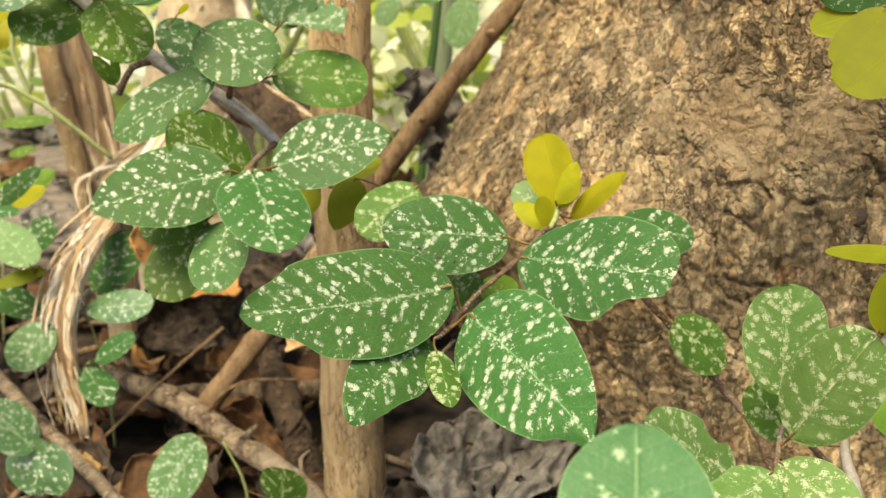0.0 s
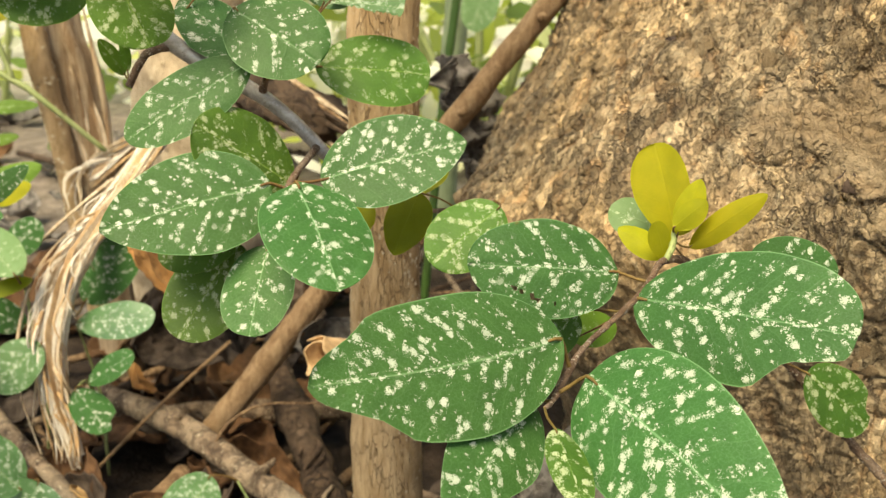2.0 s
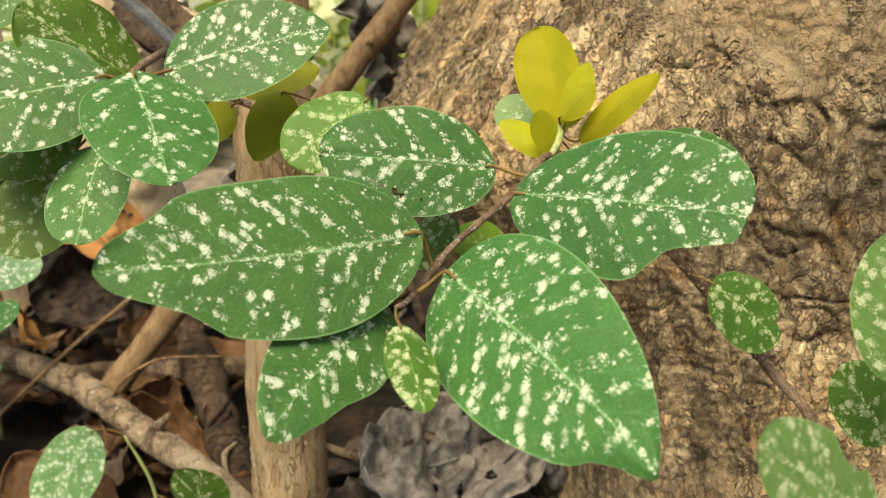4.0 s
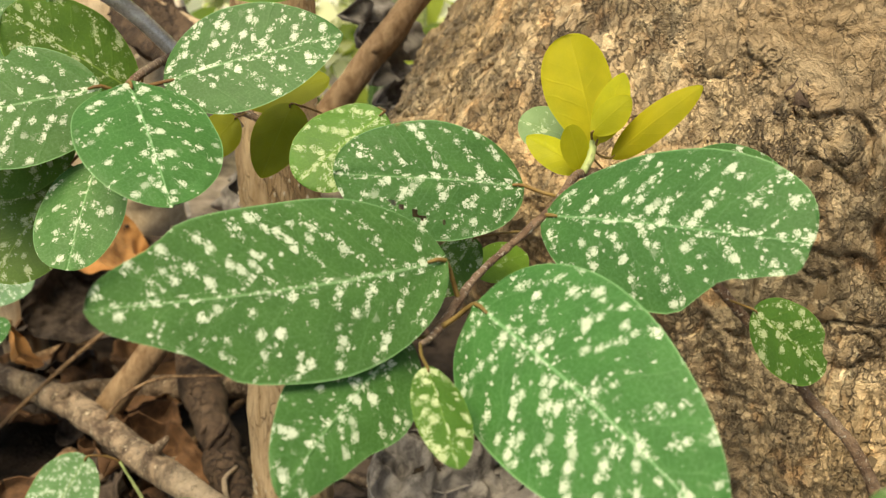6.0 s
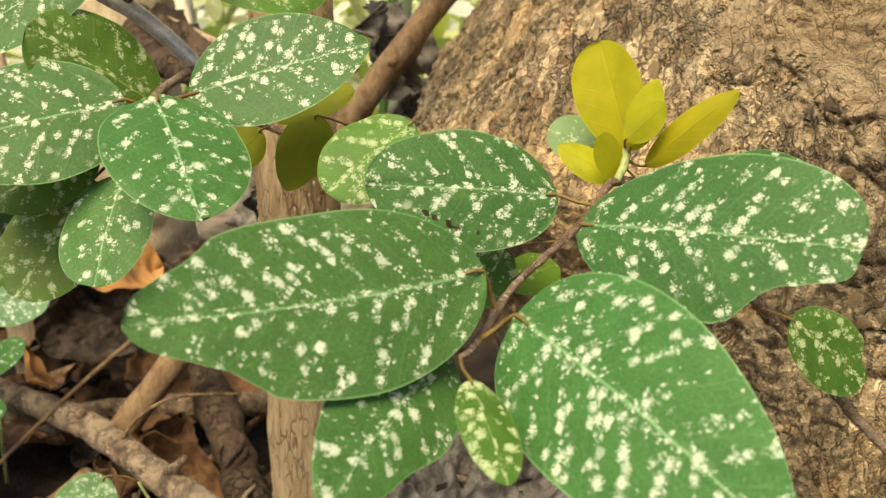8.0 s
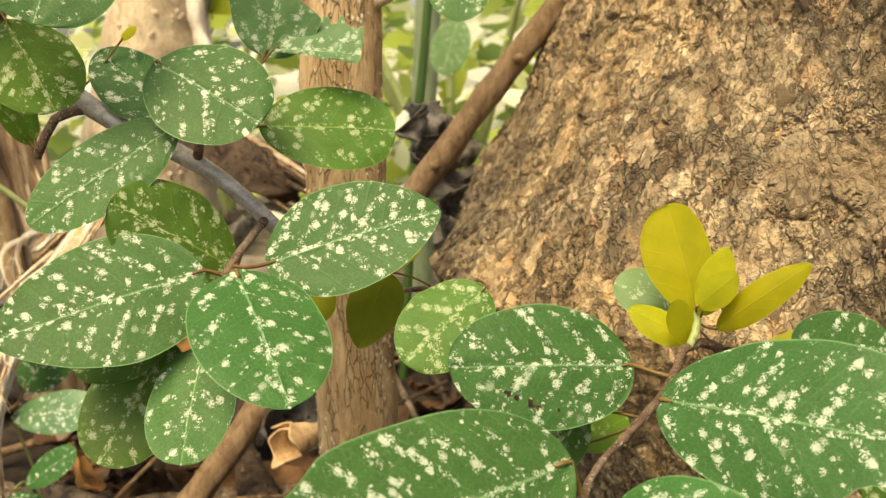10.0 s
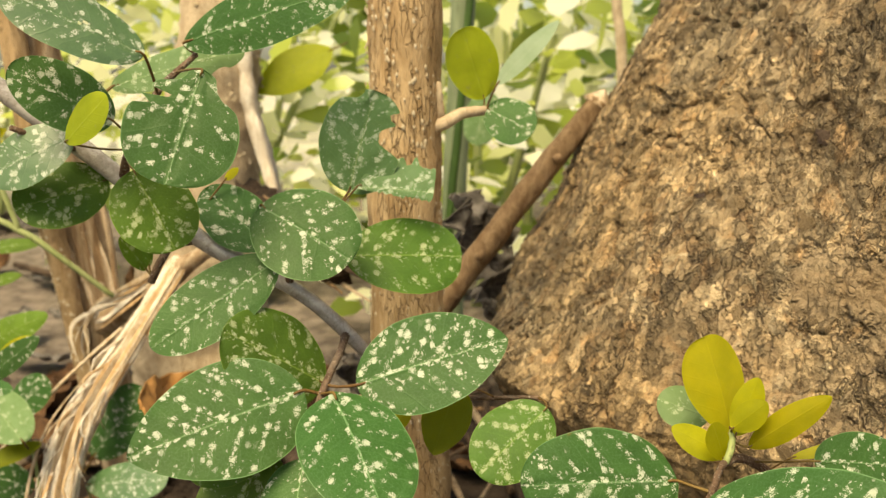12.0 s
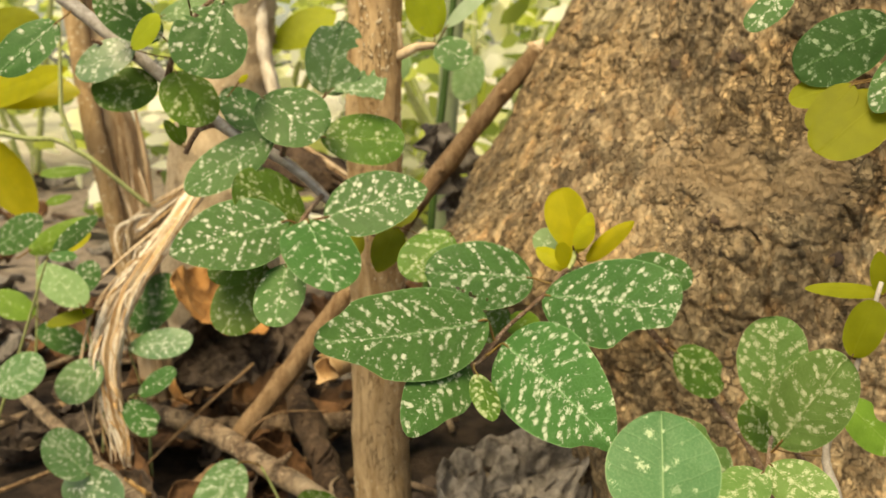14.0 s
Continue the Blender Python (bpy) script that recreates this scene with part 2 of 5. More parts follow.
def trunk_material():
    n = Nodes("trunk_bark")
    co = n.node("TexCoord", out="Object")
    hgt = n.node("Attribute", attribute_name="relief", out="Fac")
    big = n.noise(co, 9.0, 5.0, 0.55, dist=0.5)
    m2 = n.noise(co, 42.0, 6.0, 0.7, dist=0.8)
    m3 = n.noise(co, 170.0, 5.0, 0.75, dist=0.6)
    m4 = n.noise(co, 560.0, 3.0, 0.7)
    col = n.mix(n.ramp(m2, 0.34, 0.66), (0.250, 0.178, 0.105), (0.405, 0.308, 0.193))
    col = n.mix(n.math("MULTIPLY", n.ramp(big, 0.46, 0.60), 0.7), col, (0.43, 0.298, 0.160))
    col = n.mix(n.math("MULTIPLY", n.ramp(n.noise(co, 14.0, 5.0, 0.6), 0.50, 0.64), 0.75), col, (0.285, 0.228, 0.150))
    col = n.mix(n.math("MULTIPLY", n.ramp(hgt, 0.36, 0.10), 0.45), col, (0.22, 0.12, 0.055))
    smooth = n.math("MULTIPLY", peeled(n, co), n.ramp(m2, 0.25, 0.5, 0.75, 1.0))
    col = n.mix(n.math("MULTIPLY", n.ramp(m3, 0.54, 0.68), 0.5), col, (0.49, 0.415, 0.29))
    col = n.mix(n.math("MULTIPLY", n.ramp(m3, 0.44, 0.33), 0.32), col, (0.165, 0.098, 0.050))
    col = n.mix(n.math("MULTIPLY", n.ramp(n.noise(co, 75.0, 4.0, 0.6), 0.55, 0.67), 0.48), col, (0.46, 0.262, 0.118))
    col = n.mix(n.math("MULTIPLY", n.ramp(m4, 0.45, 0.3), 0.28), col, (0.08, 0.058, 0.036))
    col = n.mix(n.math("MULTIPLY", n.ramp(n.noise(co, 26.0, 5.0, 0.65, dist=0.8), 0.66, 0.72), 0.5), col, (0.085, 0.064, 0.055))
    col = n.mix(n.math("MULTIPLY", smooth, 0.85), col, n.mix(n.ramp(m2, 0.35, 0.65), (0.54, 0.37, 0.21), (0.70, 0.53, 0.34)))
    calm = n.math("SUBTRACT", 1.0, n.math("MULTIPLY", smooth, 0.7))
    h = n.math("ADD", n.math("ADD", m2, n.math("MULTIPLY", m3, 0.9)), n.math("MULTIPLY", m4, 0.4))
    sq = n.node("Mapping", ("Vector", co), ("Rotation", (0.25, 0.5, 0)), ("Scale", (1, 1, 0.5)))
    for scale, wide, much in ((62.0, 0.05, 0.36), (150.0, 0.06, 0.36), (360.0, 0.07, 0.26)):
        wob = n.node("VectorMath", (0, n.noise(sq, scale * 1.4, 3.0, 0.65, out="Color")), (3, 1.3 / scale), operation="SCALE")
        wsq = n.node("VectorMath", (0, sq), (1, wob), operation="ADD")
        e = n.node("TexVoronoi", ("Vector", wsq), ("Scale", scale), feature="DISTANCE_TO_EDGE")
        cell = n.t.nodes.new("ShaderNodeTexVoronoi")
        n.put(cell.inputs["Vector"], wsq), n.put(cell.inputs["Scale"], scale)
        tone = n.t.nodes.new("ShaderNodeSeparateColor")
        n.t.links.new(cell.outputs["Color"], tone.inputs[0])
        some = n.math("MULTIPLY", n.ramp(n.noise(sq, scale * 0.35, 2.0), 0.44, 0.58), calm)
        gap = n.math("MULTIPLY", n.ramp(e, wide, 0.0), some)
        col = n.node("HueSaturation", ("Color", col), ("Value", n.ramp(n.math("MULTIPLY", tone.outputs[0], calm), 0, 1, 0.74, 1.28)))
        col = n.mix(n.math("MULTIPLY", gap, much), col, (0.095, 0.058, 0.031))
        h = n.math("ADD", n.math("SUBTRACT", h, n.math("MULTIPLY", gap, 0.9)), n.math("MULTIPLY", n.math("MULTIPLY", tone.outputs[1], calm), 0.45))
    return n.surface(col, 0.85, n.bump(n.math("MULTIPLY", h, n.math("ADD", 0.3, n.math("MULTIPLY", calm, 0.7))), 1.0, 0.0042), 0.4)


TRUNK = trunk_material()
KNOT = bark_material("knot_bark", (0.04, 0.028, 0.025), (0.10, 0.07, 0.055), (0.15, 0.10, 0.07), 220, bump=0.8, dist=0.001)
FLAKE = bark_material("bark_flake", (0.25, 0.175, 0.105), (0.42, 0.31, 0.19), (0.50, 0.36, 0.2), 260, bump=0.9, dist=0.0012)
STEM = bark_material("stem_bark", (0.38, 0.25, 0.130), (0.58, 0.42, 0.25), (0.47, 0.315, 0.175), 150, (1, 1, 0.22), 0.9, 0.0014, 0.5, dark=(0.18, 0.115, 0.065), cracks=640)
PALEBARK = bark_material("pale_bark", (0.43, 0.33, 0.225), (0.62, 0.51, 0.37), (0.52, 0.40, 0.275), 150, (1, 1, 0.5), 0.5, 0.0012, 0.5)
LENT = bark_material("lenticel_bark", (0.50, 0.40, 0.27), (0.66, 0.56, 0.42), (0.52, 0.39, 0.25), 300, bump=0.4, dist=0.0006)
PALEWOOD = bark_material("pale_wood", (0.29, 0.185, 0.105), (0.55, 0.43, 0.30), (0.64, 0.53, 0.40), 190, (1, 1, 0.07), 1.0, 0.002, 0.5, dark=(0.06, 0.034, 0.02))
FIBRE = bark_material("bast_fibre", (0.54, 0.40, 0.26), (0.78, 0.68, 0.54), (0.50, 0.33, 0.18), 420, (1, 1, 0.25), 0.9, 0.0010, 0.5)
PALEFIBRE = bark_material("bleached_fibre", (0.64, 0.56, 0.46), (0.86, 0.81, 0.73), (0.58, 0.45, 0.31), 420, (1, 1, 0.25), 0.9, 0.0010, 0.5)
TANFIBRE = bark_material("tan_fibre", (0.42, 0.26, 0.13), (0.60, 0.41, 0.23), (0.66, 0.54, 0.39), 260, (1, 1, 0.1), 0.5, 0.0006, 0.5)
STICK = bark_material("stick_bark", (0.13, 0.075, 0.042), (0.33, 0.22, 0.130), (0.23, 0.15, 0.085), 200, (1, 1, 0.5), 0.9, 0.0016, 0.5, dark=(0.02, 0.013, 0.009), cracks=330)
LEANSTICK = bark_material("weathered_stick", (0.215, 0.130, 0.070), (0.39, 0.265, 0.158), (0.31, 0.20, 0.115), 220, (1, 1, 0.4), 1.0, 0.0022, 0.5, dark=(0.11, 0.07, 0.042))
DEADWOOD = bark_material("dead_wood", (0.065, 0.042, 0.030), (0.33, 0.24, 0.165), (0.50, 0.41, 0.30), 130, (1, 1, 1), 1.0, 0.003, 0.6, dark=(0.018, 0.012, 0.009), speck=0.8)
DARKWOOD = bark_material("dark_wood", (0.030, 0.019, 0.014), (0.105, 0.068, 0.045), (0.19, 0.13, 0.088), 140, (1, 1, 1), 1.0, 0.0025, 0.5, cracks=170)
TWIG = bark_material("twig_bark", (0.105, 0.060, 0.038), (0.235, 0.155, 0.105), (0.44, 0.39, 0.335), 330, (1, 1, 1), 1.0, 0.0010, 0.35, rough=0.65, speck=0.9)
SIDETWIG = bark_material("side_twig_bark", (0.30, 0.27, 0.24), (0.44, 0.41, 0.38), (0.28, 0.24, 0.21), 220, (1, 1, 1), 0.4, 0.0006, 0.4, dark=(0.16, 0.13, 0.11), rough=0.5)
GREYTWIG = bark_material("grey_branch_bark", (0.36, 0.325, 0.30), (0.58, 0.55, 0.53), (0.30, 0.26, 0.23), 220, (1, 1, 1), 0.35, 0.0005, 0.5, dark=(0.16, 0.135, 0.115), rough=0.16, shine=0.9)
PETIOLE = bark_material("petiole", (0.12, 0.062, 0.022), (0.18, 0.115, 0.036), (0.16, 0.14, 0.04), 150, bump=0.2, dist=0.0003, rough=0.5)
GREENSTEM = bark_material("green_stem", (0.26, 0.31, 0.12), (0.36, 0.40, 0.19), (0.20, 0.25, 0.09), 60, (1, 1, 0.2), 0.3, 0.0008, rough=0.5)
DARKGREENSTEM = bark_material("dark_green_stem", (0.035, 0.075, 0.02), (0.06, 0.12, 0.03), (0.05, 0.08, 0.03), 40, (1, 1, 0.2), 0.3, 0.0008, rough=0.5)


def soil_material():
    n = Nodes("soil")
    co = n.node("TexCoord", out="Object")
    mid, tiny = n.noise(co, 40.0, 6.0, 0.7), n.noise(co, 240.0, 4.0, 0.7)
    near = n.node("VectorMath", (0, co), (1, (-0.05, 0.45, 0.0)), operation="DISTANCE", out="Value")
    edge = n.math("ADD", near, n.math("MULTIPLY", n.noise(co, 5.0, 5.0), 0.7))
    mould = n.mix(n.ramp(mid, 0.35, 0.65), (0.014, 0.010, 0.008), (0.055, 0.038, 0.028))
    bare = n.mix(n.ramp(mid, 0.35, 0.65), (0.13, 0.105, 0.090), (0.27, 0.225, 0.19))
    # far ground blends to cream: sunlight beyond the near plants, put into the colour
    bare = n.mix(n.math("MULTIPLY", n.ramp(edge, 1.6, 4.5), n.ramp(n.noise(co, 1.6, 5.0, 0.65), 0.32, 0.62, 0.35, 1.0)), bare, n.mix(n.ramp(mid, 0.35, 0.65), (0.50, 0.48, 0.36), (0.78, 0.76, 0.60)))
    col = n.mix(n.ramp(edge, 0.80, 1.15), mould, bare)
    col = n.mix(n.math("MULTIPLY", n.ramp(tiny, 0.45, 0.3), 0.5), col, (0.03, 0.022, 0.018))
    return n.surface(col, 0.9, n.bump(n.math("ADD", mid, n.math("MULTIPLY", tiny, 0.5)), 1.0, 0.006), 0.2)


SOIL = soil_material()
GREYCANE = bark_material("grey_green_cane", (0.16, 0.21, 0.12), (0.25, 0.30, 0.19), (0.20, 0.24, 0.15), 40, (1, 1, 0.2), 0.3, 0.0008, rough=0.5)
GREYLEAF = bark_material("grey_dead_leaf", (0.070, 0.062, 0.056), (0.22, 0.20, 0.184), (0.32, 0.295, 0.274), 110, bump=0.7, dist=0.0012, patch=0.6)
DARKLEAF = bark_material("dark_dead_leaf", (0.028, 0.021, 0.018), (0.095, 0.073, 0.060), (0.065, 0.043, 0.03), 110, bump=0.7, dist=0.0012)
BROWNLEAF = bark_material("brown_dead_leaf", (0.048, 0.024, 0.012), (0.125, 0.064, 0.032), (0.20, 0.112, 0.055), 80, bump=0.5, dist=0.001)
RUSTLEAF = bark_material("rust_dead_leaf", (0.34, 0.165, 0.055), (0.46, 0.25, 0.10), (0.30, 0.13, 0.045), 45, bump=0.4, dist=0.001, rough=0.6)
TANLEAF = bark_material("tan_dead_leaf", (0.46, 0.28, 0.12), (0.58, 0.39, 0.2), (0.4, 0.25, 0.1), 50, bump=0.4, dist=0.001, rough=0.6)


def far_leaf_material():
    n = Nodes("far_foliage_sun_tinted")
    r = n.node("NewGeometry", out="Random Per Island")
    # sunlight painted per leaf: dark green for shaded gaps, cream and near-white for lit patches
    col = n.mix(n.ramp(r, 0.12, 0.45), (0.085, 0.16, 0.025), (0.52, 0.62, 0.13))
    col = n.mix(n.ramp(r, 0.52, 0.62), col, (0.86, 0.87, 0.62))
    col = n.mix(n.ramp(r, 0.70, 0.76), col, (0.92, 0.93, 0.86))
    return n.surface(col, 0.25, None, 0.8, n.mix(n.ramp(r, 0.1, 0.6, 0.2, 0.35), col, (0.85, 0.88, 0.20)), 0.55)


FAR = far_leaf_material()


# ---- mesh helpers ----
def mesh(name, verts, faces, material, smooth=True):
    me = bpy.data.meshes.new(name)
    me.from_pydata([tuple(v) for v in verts], [], faces)
    me.materials.append(material)
    if smooth:
        me.polygons.foreach_set("use_smooth", [True] * len(me.polygons))
    me.update()
    return me


def part(name, me, parent, label=""):
    ob = new(name, me)
    ob.parent = parent
    if parent.parent is None:
        ob.matrix_parent_inverse = parent.matrix_basis.inverted()
    return tagged(ob, label)


def thing(name, place, label, category, group="", kind=""):
    ob = new(name)
    ob.empty_display_size = 0.02
    ob.matrix_basis = Matrix.Translation(place)
    return tagged(ob, label, category, group, kind)


def smooth_path(pts, step=0.004):
    """Catmull-Rom through pts of (x, y, z, radius)."""
    p = [np.array(q, float) for q in pts]
    p = [2 * p[0] - p[1]] + p + [2 * p[-1] - p[-2]]
    out = []
    for i in range(1, len(p) - 2):
        a, b, c, d = p[i - 1:i + 3]
        k = max(2, int(np.linalg.norm((c - b)[:3]) / step))
        for j in range(k):
            t = j / k
            out.append(0.5 * (2 * b + (c - a) * t + (2 * a - 5 * b + 4 * c - d) * t * t + (3 * b - a - 3 * c + d) * t ** 3))
    out.append(p[-2])
    return out


def tube(pts, sides=10, rough=0.06, seed=0.0, grain=60.0, step=0.004, ridge=0.0):
    """Verts and faces of a round limb along pts of (x, y, z, radius), with an uneven skin and closed, rounded ends."""
    path = smooth_path(pts, step)
    verts, faces = [], []
    s = None
    for i, q in enumerate(path):
        c = Vector(q[:3])
        tan = (Vector(path[min(i + 1, len(path) - 1)][:3]) - Vector(path[max(i - 1, 0)][:3])).normalized()
        if s is None:
            s = tan.cross(Vector((0.3, 0.9, 0.2)))
            if s.length < 0.3:
                s = tan.cross(Vector((1, 0, 0)))
        s = (s - tan * s.dot(tan)).normalized()
        w = s.cross(tan)
        for k in range(sides):
            a = 2 * math.pi * k / sides
            dirn = s * math.cos(a) + w * math.sin(a)
            g = noise.noise((c + dirn * q[3]) * grain + Vector((seed, seed * 1.7, 0)))
            g2 = noise.noise((c + dirn * q[3]) * grain * 3.1 + Vector((0, seed, seed)))
            r = q[3] * (1 + rough * 1.5 * (g + 0.5 * g2) + ridge * 2.2 * noise.noise((math.cos(a) * 2.6, math.sin(a) * 2.6, i * step * 14 + seed)))
            verts.append(c + dirn * r)
    n = len(path)
    for i in range(n - 1):
        for k in range(sides):
            k2 = (k + 1) % sides
            faces.append((i * sides + k, i * sides + k2, (i + 1) * sides + k2, (i + 1) * sides + k))
    for end, i in ((-1, 0), (1, n - 1)):
        q = path[i]
        tan = Vector(path[1][:3]) - Vector(path[0][:3]) if end < 0 else Vector(path[-1][:3]) - Vector(path[-2][:3])
        verts.append(Vector(q[:3]) + tan.normalized() * end * q[3] * 0.35)
        m = len(verts) - 1
        for k in range(sides):
            k2 = (k + 1) % sides
            f = (i * sides + k2, i * sides + k, m)
            faces.append(f if end < 0 else f[::-1])
    return verts, faces


def limb(name, pts, material, parent=None, label="", **kw):
    v, f = tube(pts, **kw)
    if parent is None:
        me = mesh(name, v, f, material)
        return tagged(new(name, me), label)
    o = parent.matrix_basis.translation
    me = mesh(name, [Vector(q) for q in v], f, material)
    return part(name, me, parent, label)


REACH = {}
LEAVES = [0]


def leaf(plant, base, tip, normal, width, material, p=0.5, q=0.5, bend=0.05, fold=0.06, hook=0.0, bow=0.0, wave=0.02, bites=(), holes=(), blunt=0, nu=30, nv=12, stalk=True):
    """A leaf blade from base to tip, facing normal, as a part of plant, with its stalk. p, q: how blunt base and tip are."""
    LEAVES[0] += 1
    seed = LEAVES[0] * 3.7
    rnd = random.Random(LEAVES[0])
    base, tip = Vector(base), Vector(tip)
    ax = (tip - base)
    length = ax.length
    ax.normalize()
    nm = Vector(normal)
    nm = (nm - ax * nm.dot(ax)).normalized()
    sd_ = nm.cross(ax)
    peak = (p / (p + q)) ** p * (q / (p + q)) ** q
    bend, fold = bend * rnd.uniform(0.6, 1.4), fold + rnd.uniform(-0.05, 0.05)
    top, low, uvs, cms, rims = [], [], [], [], []
    thick = 0.00022
    for i in range(nu + 1):
        u = 0.5 - 0.5 * math.cos(math.pi * i / nu)
        uu = min(max(u, 1e-4), 1 - 1e-4)
        w = uu ** p * (1 - uu) ** q / peak
        if blunt:
            w = max(w, 0.55 * (1 - uu) ** 0.25 * min(1, (uu * 3) ** 2)) if uu > 0.6 else w
        for j in range(nv + 1):
            v = math.sin(math.pi * (j / nv - 0.5))
            side = 1 if v > 0 else -1
            ww = w
            for b in bites:
                if b[0] == side:
                    ww *= 1 - b[3] * math.exp(-((u - b[1]) / b[2]) ** 4) * (1 + 0.12 * noise.noise((u * 30, seed, 0)))
            ww *= 1 + 0.025 * noise.noise((u * 5, seed, side))
            x = v * ww * width / 2
            lift = bend * length * (4 * u * (1 - u)) * 0.5 - fold * abs(x) + wave * width * math.sin(u * 7 + seed + side) * v * v
            lift += 0.018 * width * noise.noise((u * 4, v * 3, seed)) - 0.02 * width * math.exp(-(v / 0.12) ** 2) * (w > 0.2)
            pos = base + ax * (u * length) + sd_ * (x + hook * length * u ** 3 * 2 + bow * length * 4 * u * (1 - u)) + nm * lift
            t = thick * math.sqrt(max(0, 1 - v * v)) * min(1, w * 4)
            top.append(pos)
            low.append(pos - nm * t)
            uvs.append((u, v * (0.25 + 0.75 * w)))
            cms.append((u * length * 100, x * 100))
            rims.append((max(abs(v), 1 - 25 * (1 - u) * length / 0.05 if u > 0.96 else 0), w))
    verts = top + low
    off = len(top)
    faces = []
    for i in range(nu):
        for j in range(nv):
            u, v = 0.5 - 0.5 * math.cos(math.pi * (i + 0.5) / nu), math.sin(math.pi * ((j + 0.5) / nv - 0.5))
            if any((u - h[0]) ** 2 + ((v - h[1]) * 0.4) ** 2 < h[2] ** 2 for h in holes):
                continue
            a, b = i * (nv + 1) + j, (i + 1) * (nv + 1) + j
            faces.append((a, a + 1, b + 1, b))
            faces.append((off + a, off + b, off + b + 1, off + a + 1))
    me = mesh("leaf", verts, faces, material)
    for nme, data in (("blade", uvs), ("size", cms), ("rim", rims)):
        lay = me.uv_layers.new(name=nme)
        both = data + data
        lay.data.foreach_set("uv", [c for lp in me.loops for c in both[lp.vertex_index]])
    ob = part("leaf", me, plant)
    if stalk:
        near = min(REACH.get(plant.name, []), key=lambda r: (r - base).length, default=None)
        if near is None or (near - base).length > 0.035:
            near = base - ax * min(0.012, length * 0.3) - nm * 0.003
        midp = (near + base) / 2 - nm * 0.0012 - ax * 0.001
        inner = base + ax * length * 0.06
        r = max(0.0003, min(0.00055, length * 0.011))
        v, f = tube([(*near, r * 1.15), (*midp, r), (*base, r), (*inner, r * 0.6)], sides=6, step=0.003)
        stalk_ob = new("petiole", mesh("petiole", v, f, PETIOLE))
        stalk_ob.parent = ob
        stalk_ob.matrix_parent_inverse = Matrix.Identity(4)
    return ob


def reach(plant, pts):
    REACH.setdefault(plant.name, []).extend(Vector(q[:3]) for q in smooth_path(pts, 0.002))


def branch(plant, name, pts, material, label="", **kw):
    ob = limb(name, pts, material, plant, label, **kw)
    reach(plant, pts)
    return ob


# ---- ground ----
def height(x, y):
    h = 0.010 * noise.noise((x * 6, y * 6, 0)) + 0.004 * noise.noise((x * 25, y * 25, 3)) + 0.05 * max(0, noise.noise((x * 0.7, y * 0.7, 5))) * min(1, max(0, y - 0.9))
    return h - 0.004


def ground():
    xs = np.concatenate([-np.geomspace(60, 0.6, 24), np.linspace(-0.58, 0.5, 110), np.geomspace(0.52, 60, 24)])
    ys = np.concatenate([-np.geomspace(60, 0.12, 20), np.linspace(-0.1, 1.4, 140), np.geomspace(1.42, 80, 30)])
    verts = [(x, y, height(x, y)) for y in ys for x in xs]
    w = len(xs)
    faces = [(j * w + i, j * w + i + 1, (j + 1) * w + i + 1, (j + 1) * w + i) for j in range(len(ys) - 1) for i in range(w - 1)]
    tagged(new("ground", mesh("ground", verts, faces, SOIL)), "grey-brown dry soil of the woodland floor, tinted sunlit pale far off", "ground", kind="structure")


ground()


# ---- the big tree trunk ----
TRUNK_X, TRUNK_Y = 0.225, 0.512


def trunk_point(a, z):
    """Place on the trunk's skin at an angle and height, with how far it stands proud."""
    dx, dy = math.cos(a), math.sin(a)
    left = max(0.0, min(1.0, (-dx - 0.45) / 0.5))
    left = left * left * (3 - 2 * left)
    r = 0.2 - 0.62 * (min(max(z, 0.17), 0.5) - 0.232) * left
    if z < 0.17:
        r -= 0.065 * min(1.0, (0.17 - z) / 0.13) * left
    if z < 0.08:
        r += 0.03 * (0.08 - z) / 0.08 * (1 - left)
    p3 = Vector((TRUNK_X + dx * r, TRUNK_Y + dy * r, z))
    lump = 0.009 * noise.noise(p3 * 9) + 0.006 * noise.noise(p3 * 21)
    st = Vector((p3.x + 0.3 * p3.z, p3.y, p3.z * 0.5))
    wq = st + 0.008 * noise.noise_vector(st * 40) + 0.003 * noise.noise_vector(st * 130)
    amp = max(0.25, min(1.0, 0.58 + 0.9 * noise.noise(p3 * 10 + Vector((4, 4, 4)))))
    bare = min((p3 - Vector(q[:3])).length / q[3] for q in PEELED) + 0.7 * noise.noise(p3 * 40)
    amp *= max(0.2, min(1.0, (bare - 0.6) / 0.4))
    s1 = (0.5 + 0.5 * noise.fractal(wq * 70, 0.8, 2.1, 3)) * 4
    plate = (math.floor(s1) + min(1.0, (s1 - math.floor(s1)) * 2.2)) / 4
    s2 = (0.5 + 0.5 * noise.fractal(wq * 210 + Vector((3, 1, 7)), 0.8, 2.1, 2)) * 3
    chip = (math.floor(s2) + min(1.0, (s2 - math.floor(s2)) * 1.8)) / 3
    crack = max(0.0, 1 - abs(noise.noise(wq * 62 + Vector((8, 2, 5)))) / 0.07)
    cq = Vector((p3.x * 24 + p3.z * 14, p3.y * 24, p3.z * 46)) + 0.5 * noise.noise_vector(st * 60)
    crease = max(0.0, 1 - abs(noise.noise(cq)) / 0.05) * max(0.0, min(1.0, 0.5 + 2.2 * noise.noise(p3 * 16 + Vector((9, 1, 2)))))
    rr = lump - 0.0042 * crease * amp + 0.0060 * (plate - 0.5) * amp + 0.0034 * (chip - 0.5) * (0.25 + 0.75 * amp) - 0.0030 * crack * amp + 0.0010 * noise.noise(p3 * 420)
    return Vector((TRUNK_X + dx * (r + rr), TRUNK_Y + dy * (r + rr), z)), 0.6 * plate + 0.4 * chip - 0.5 * crack - 0.5 * crease


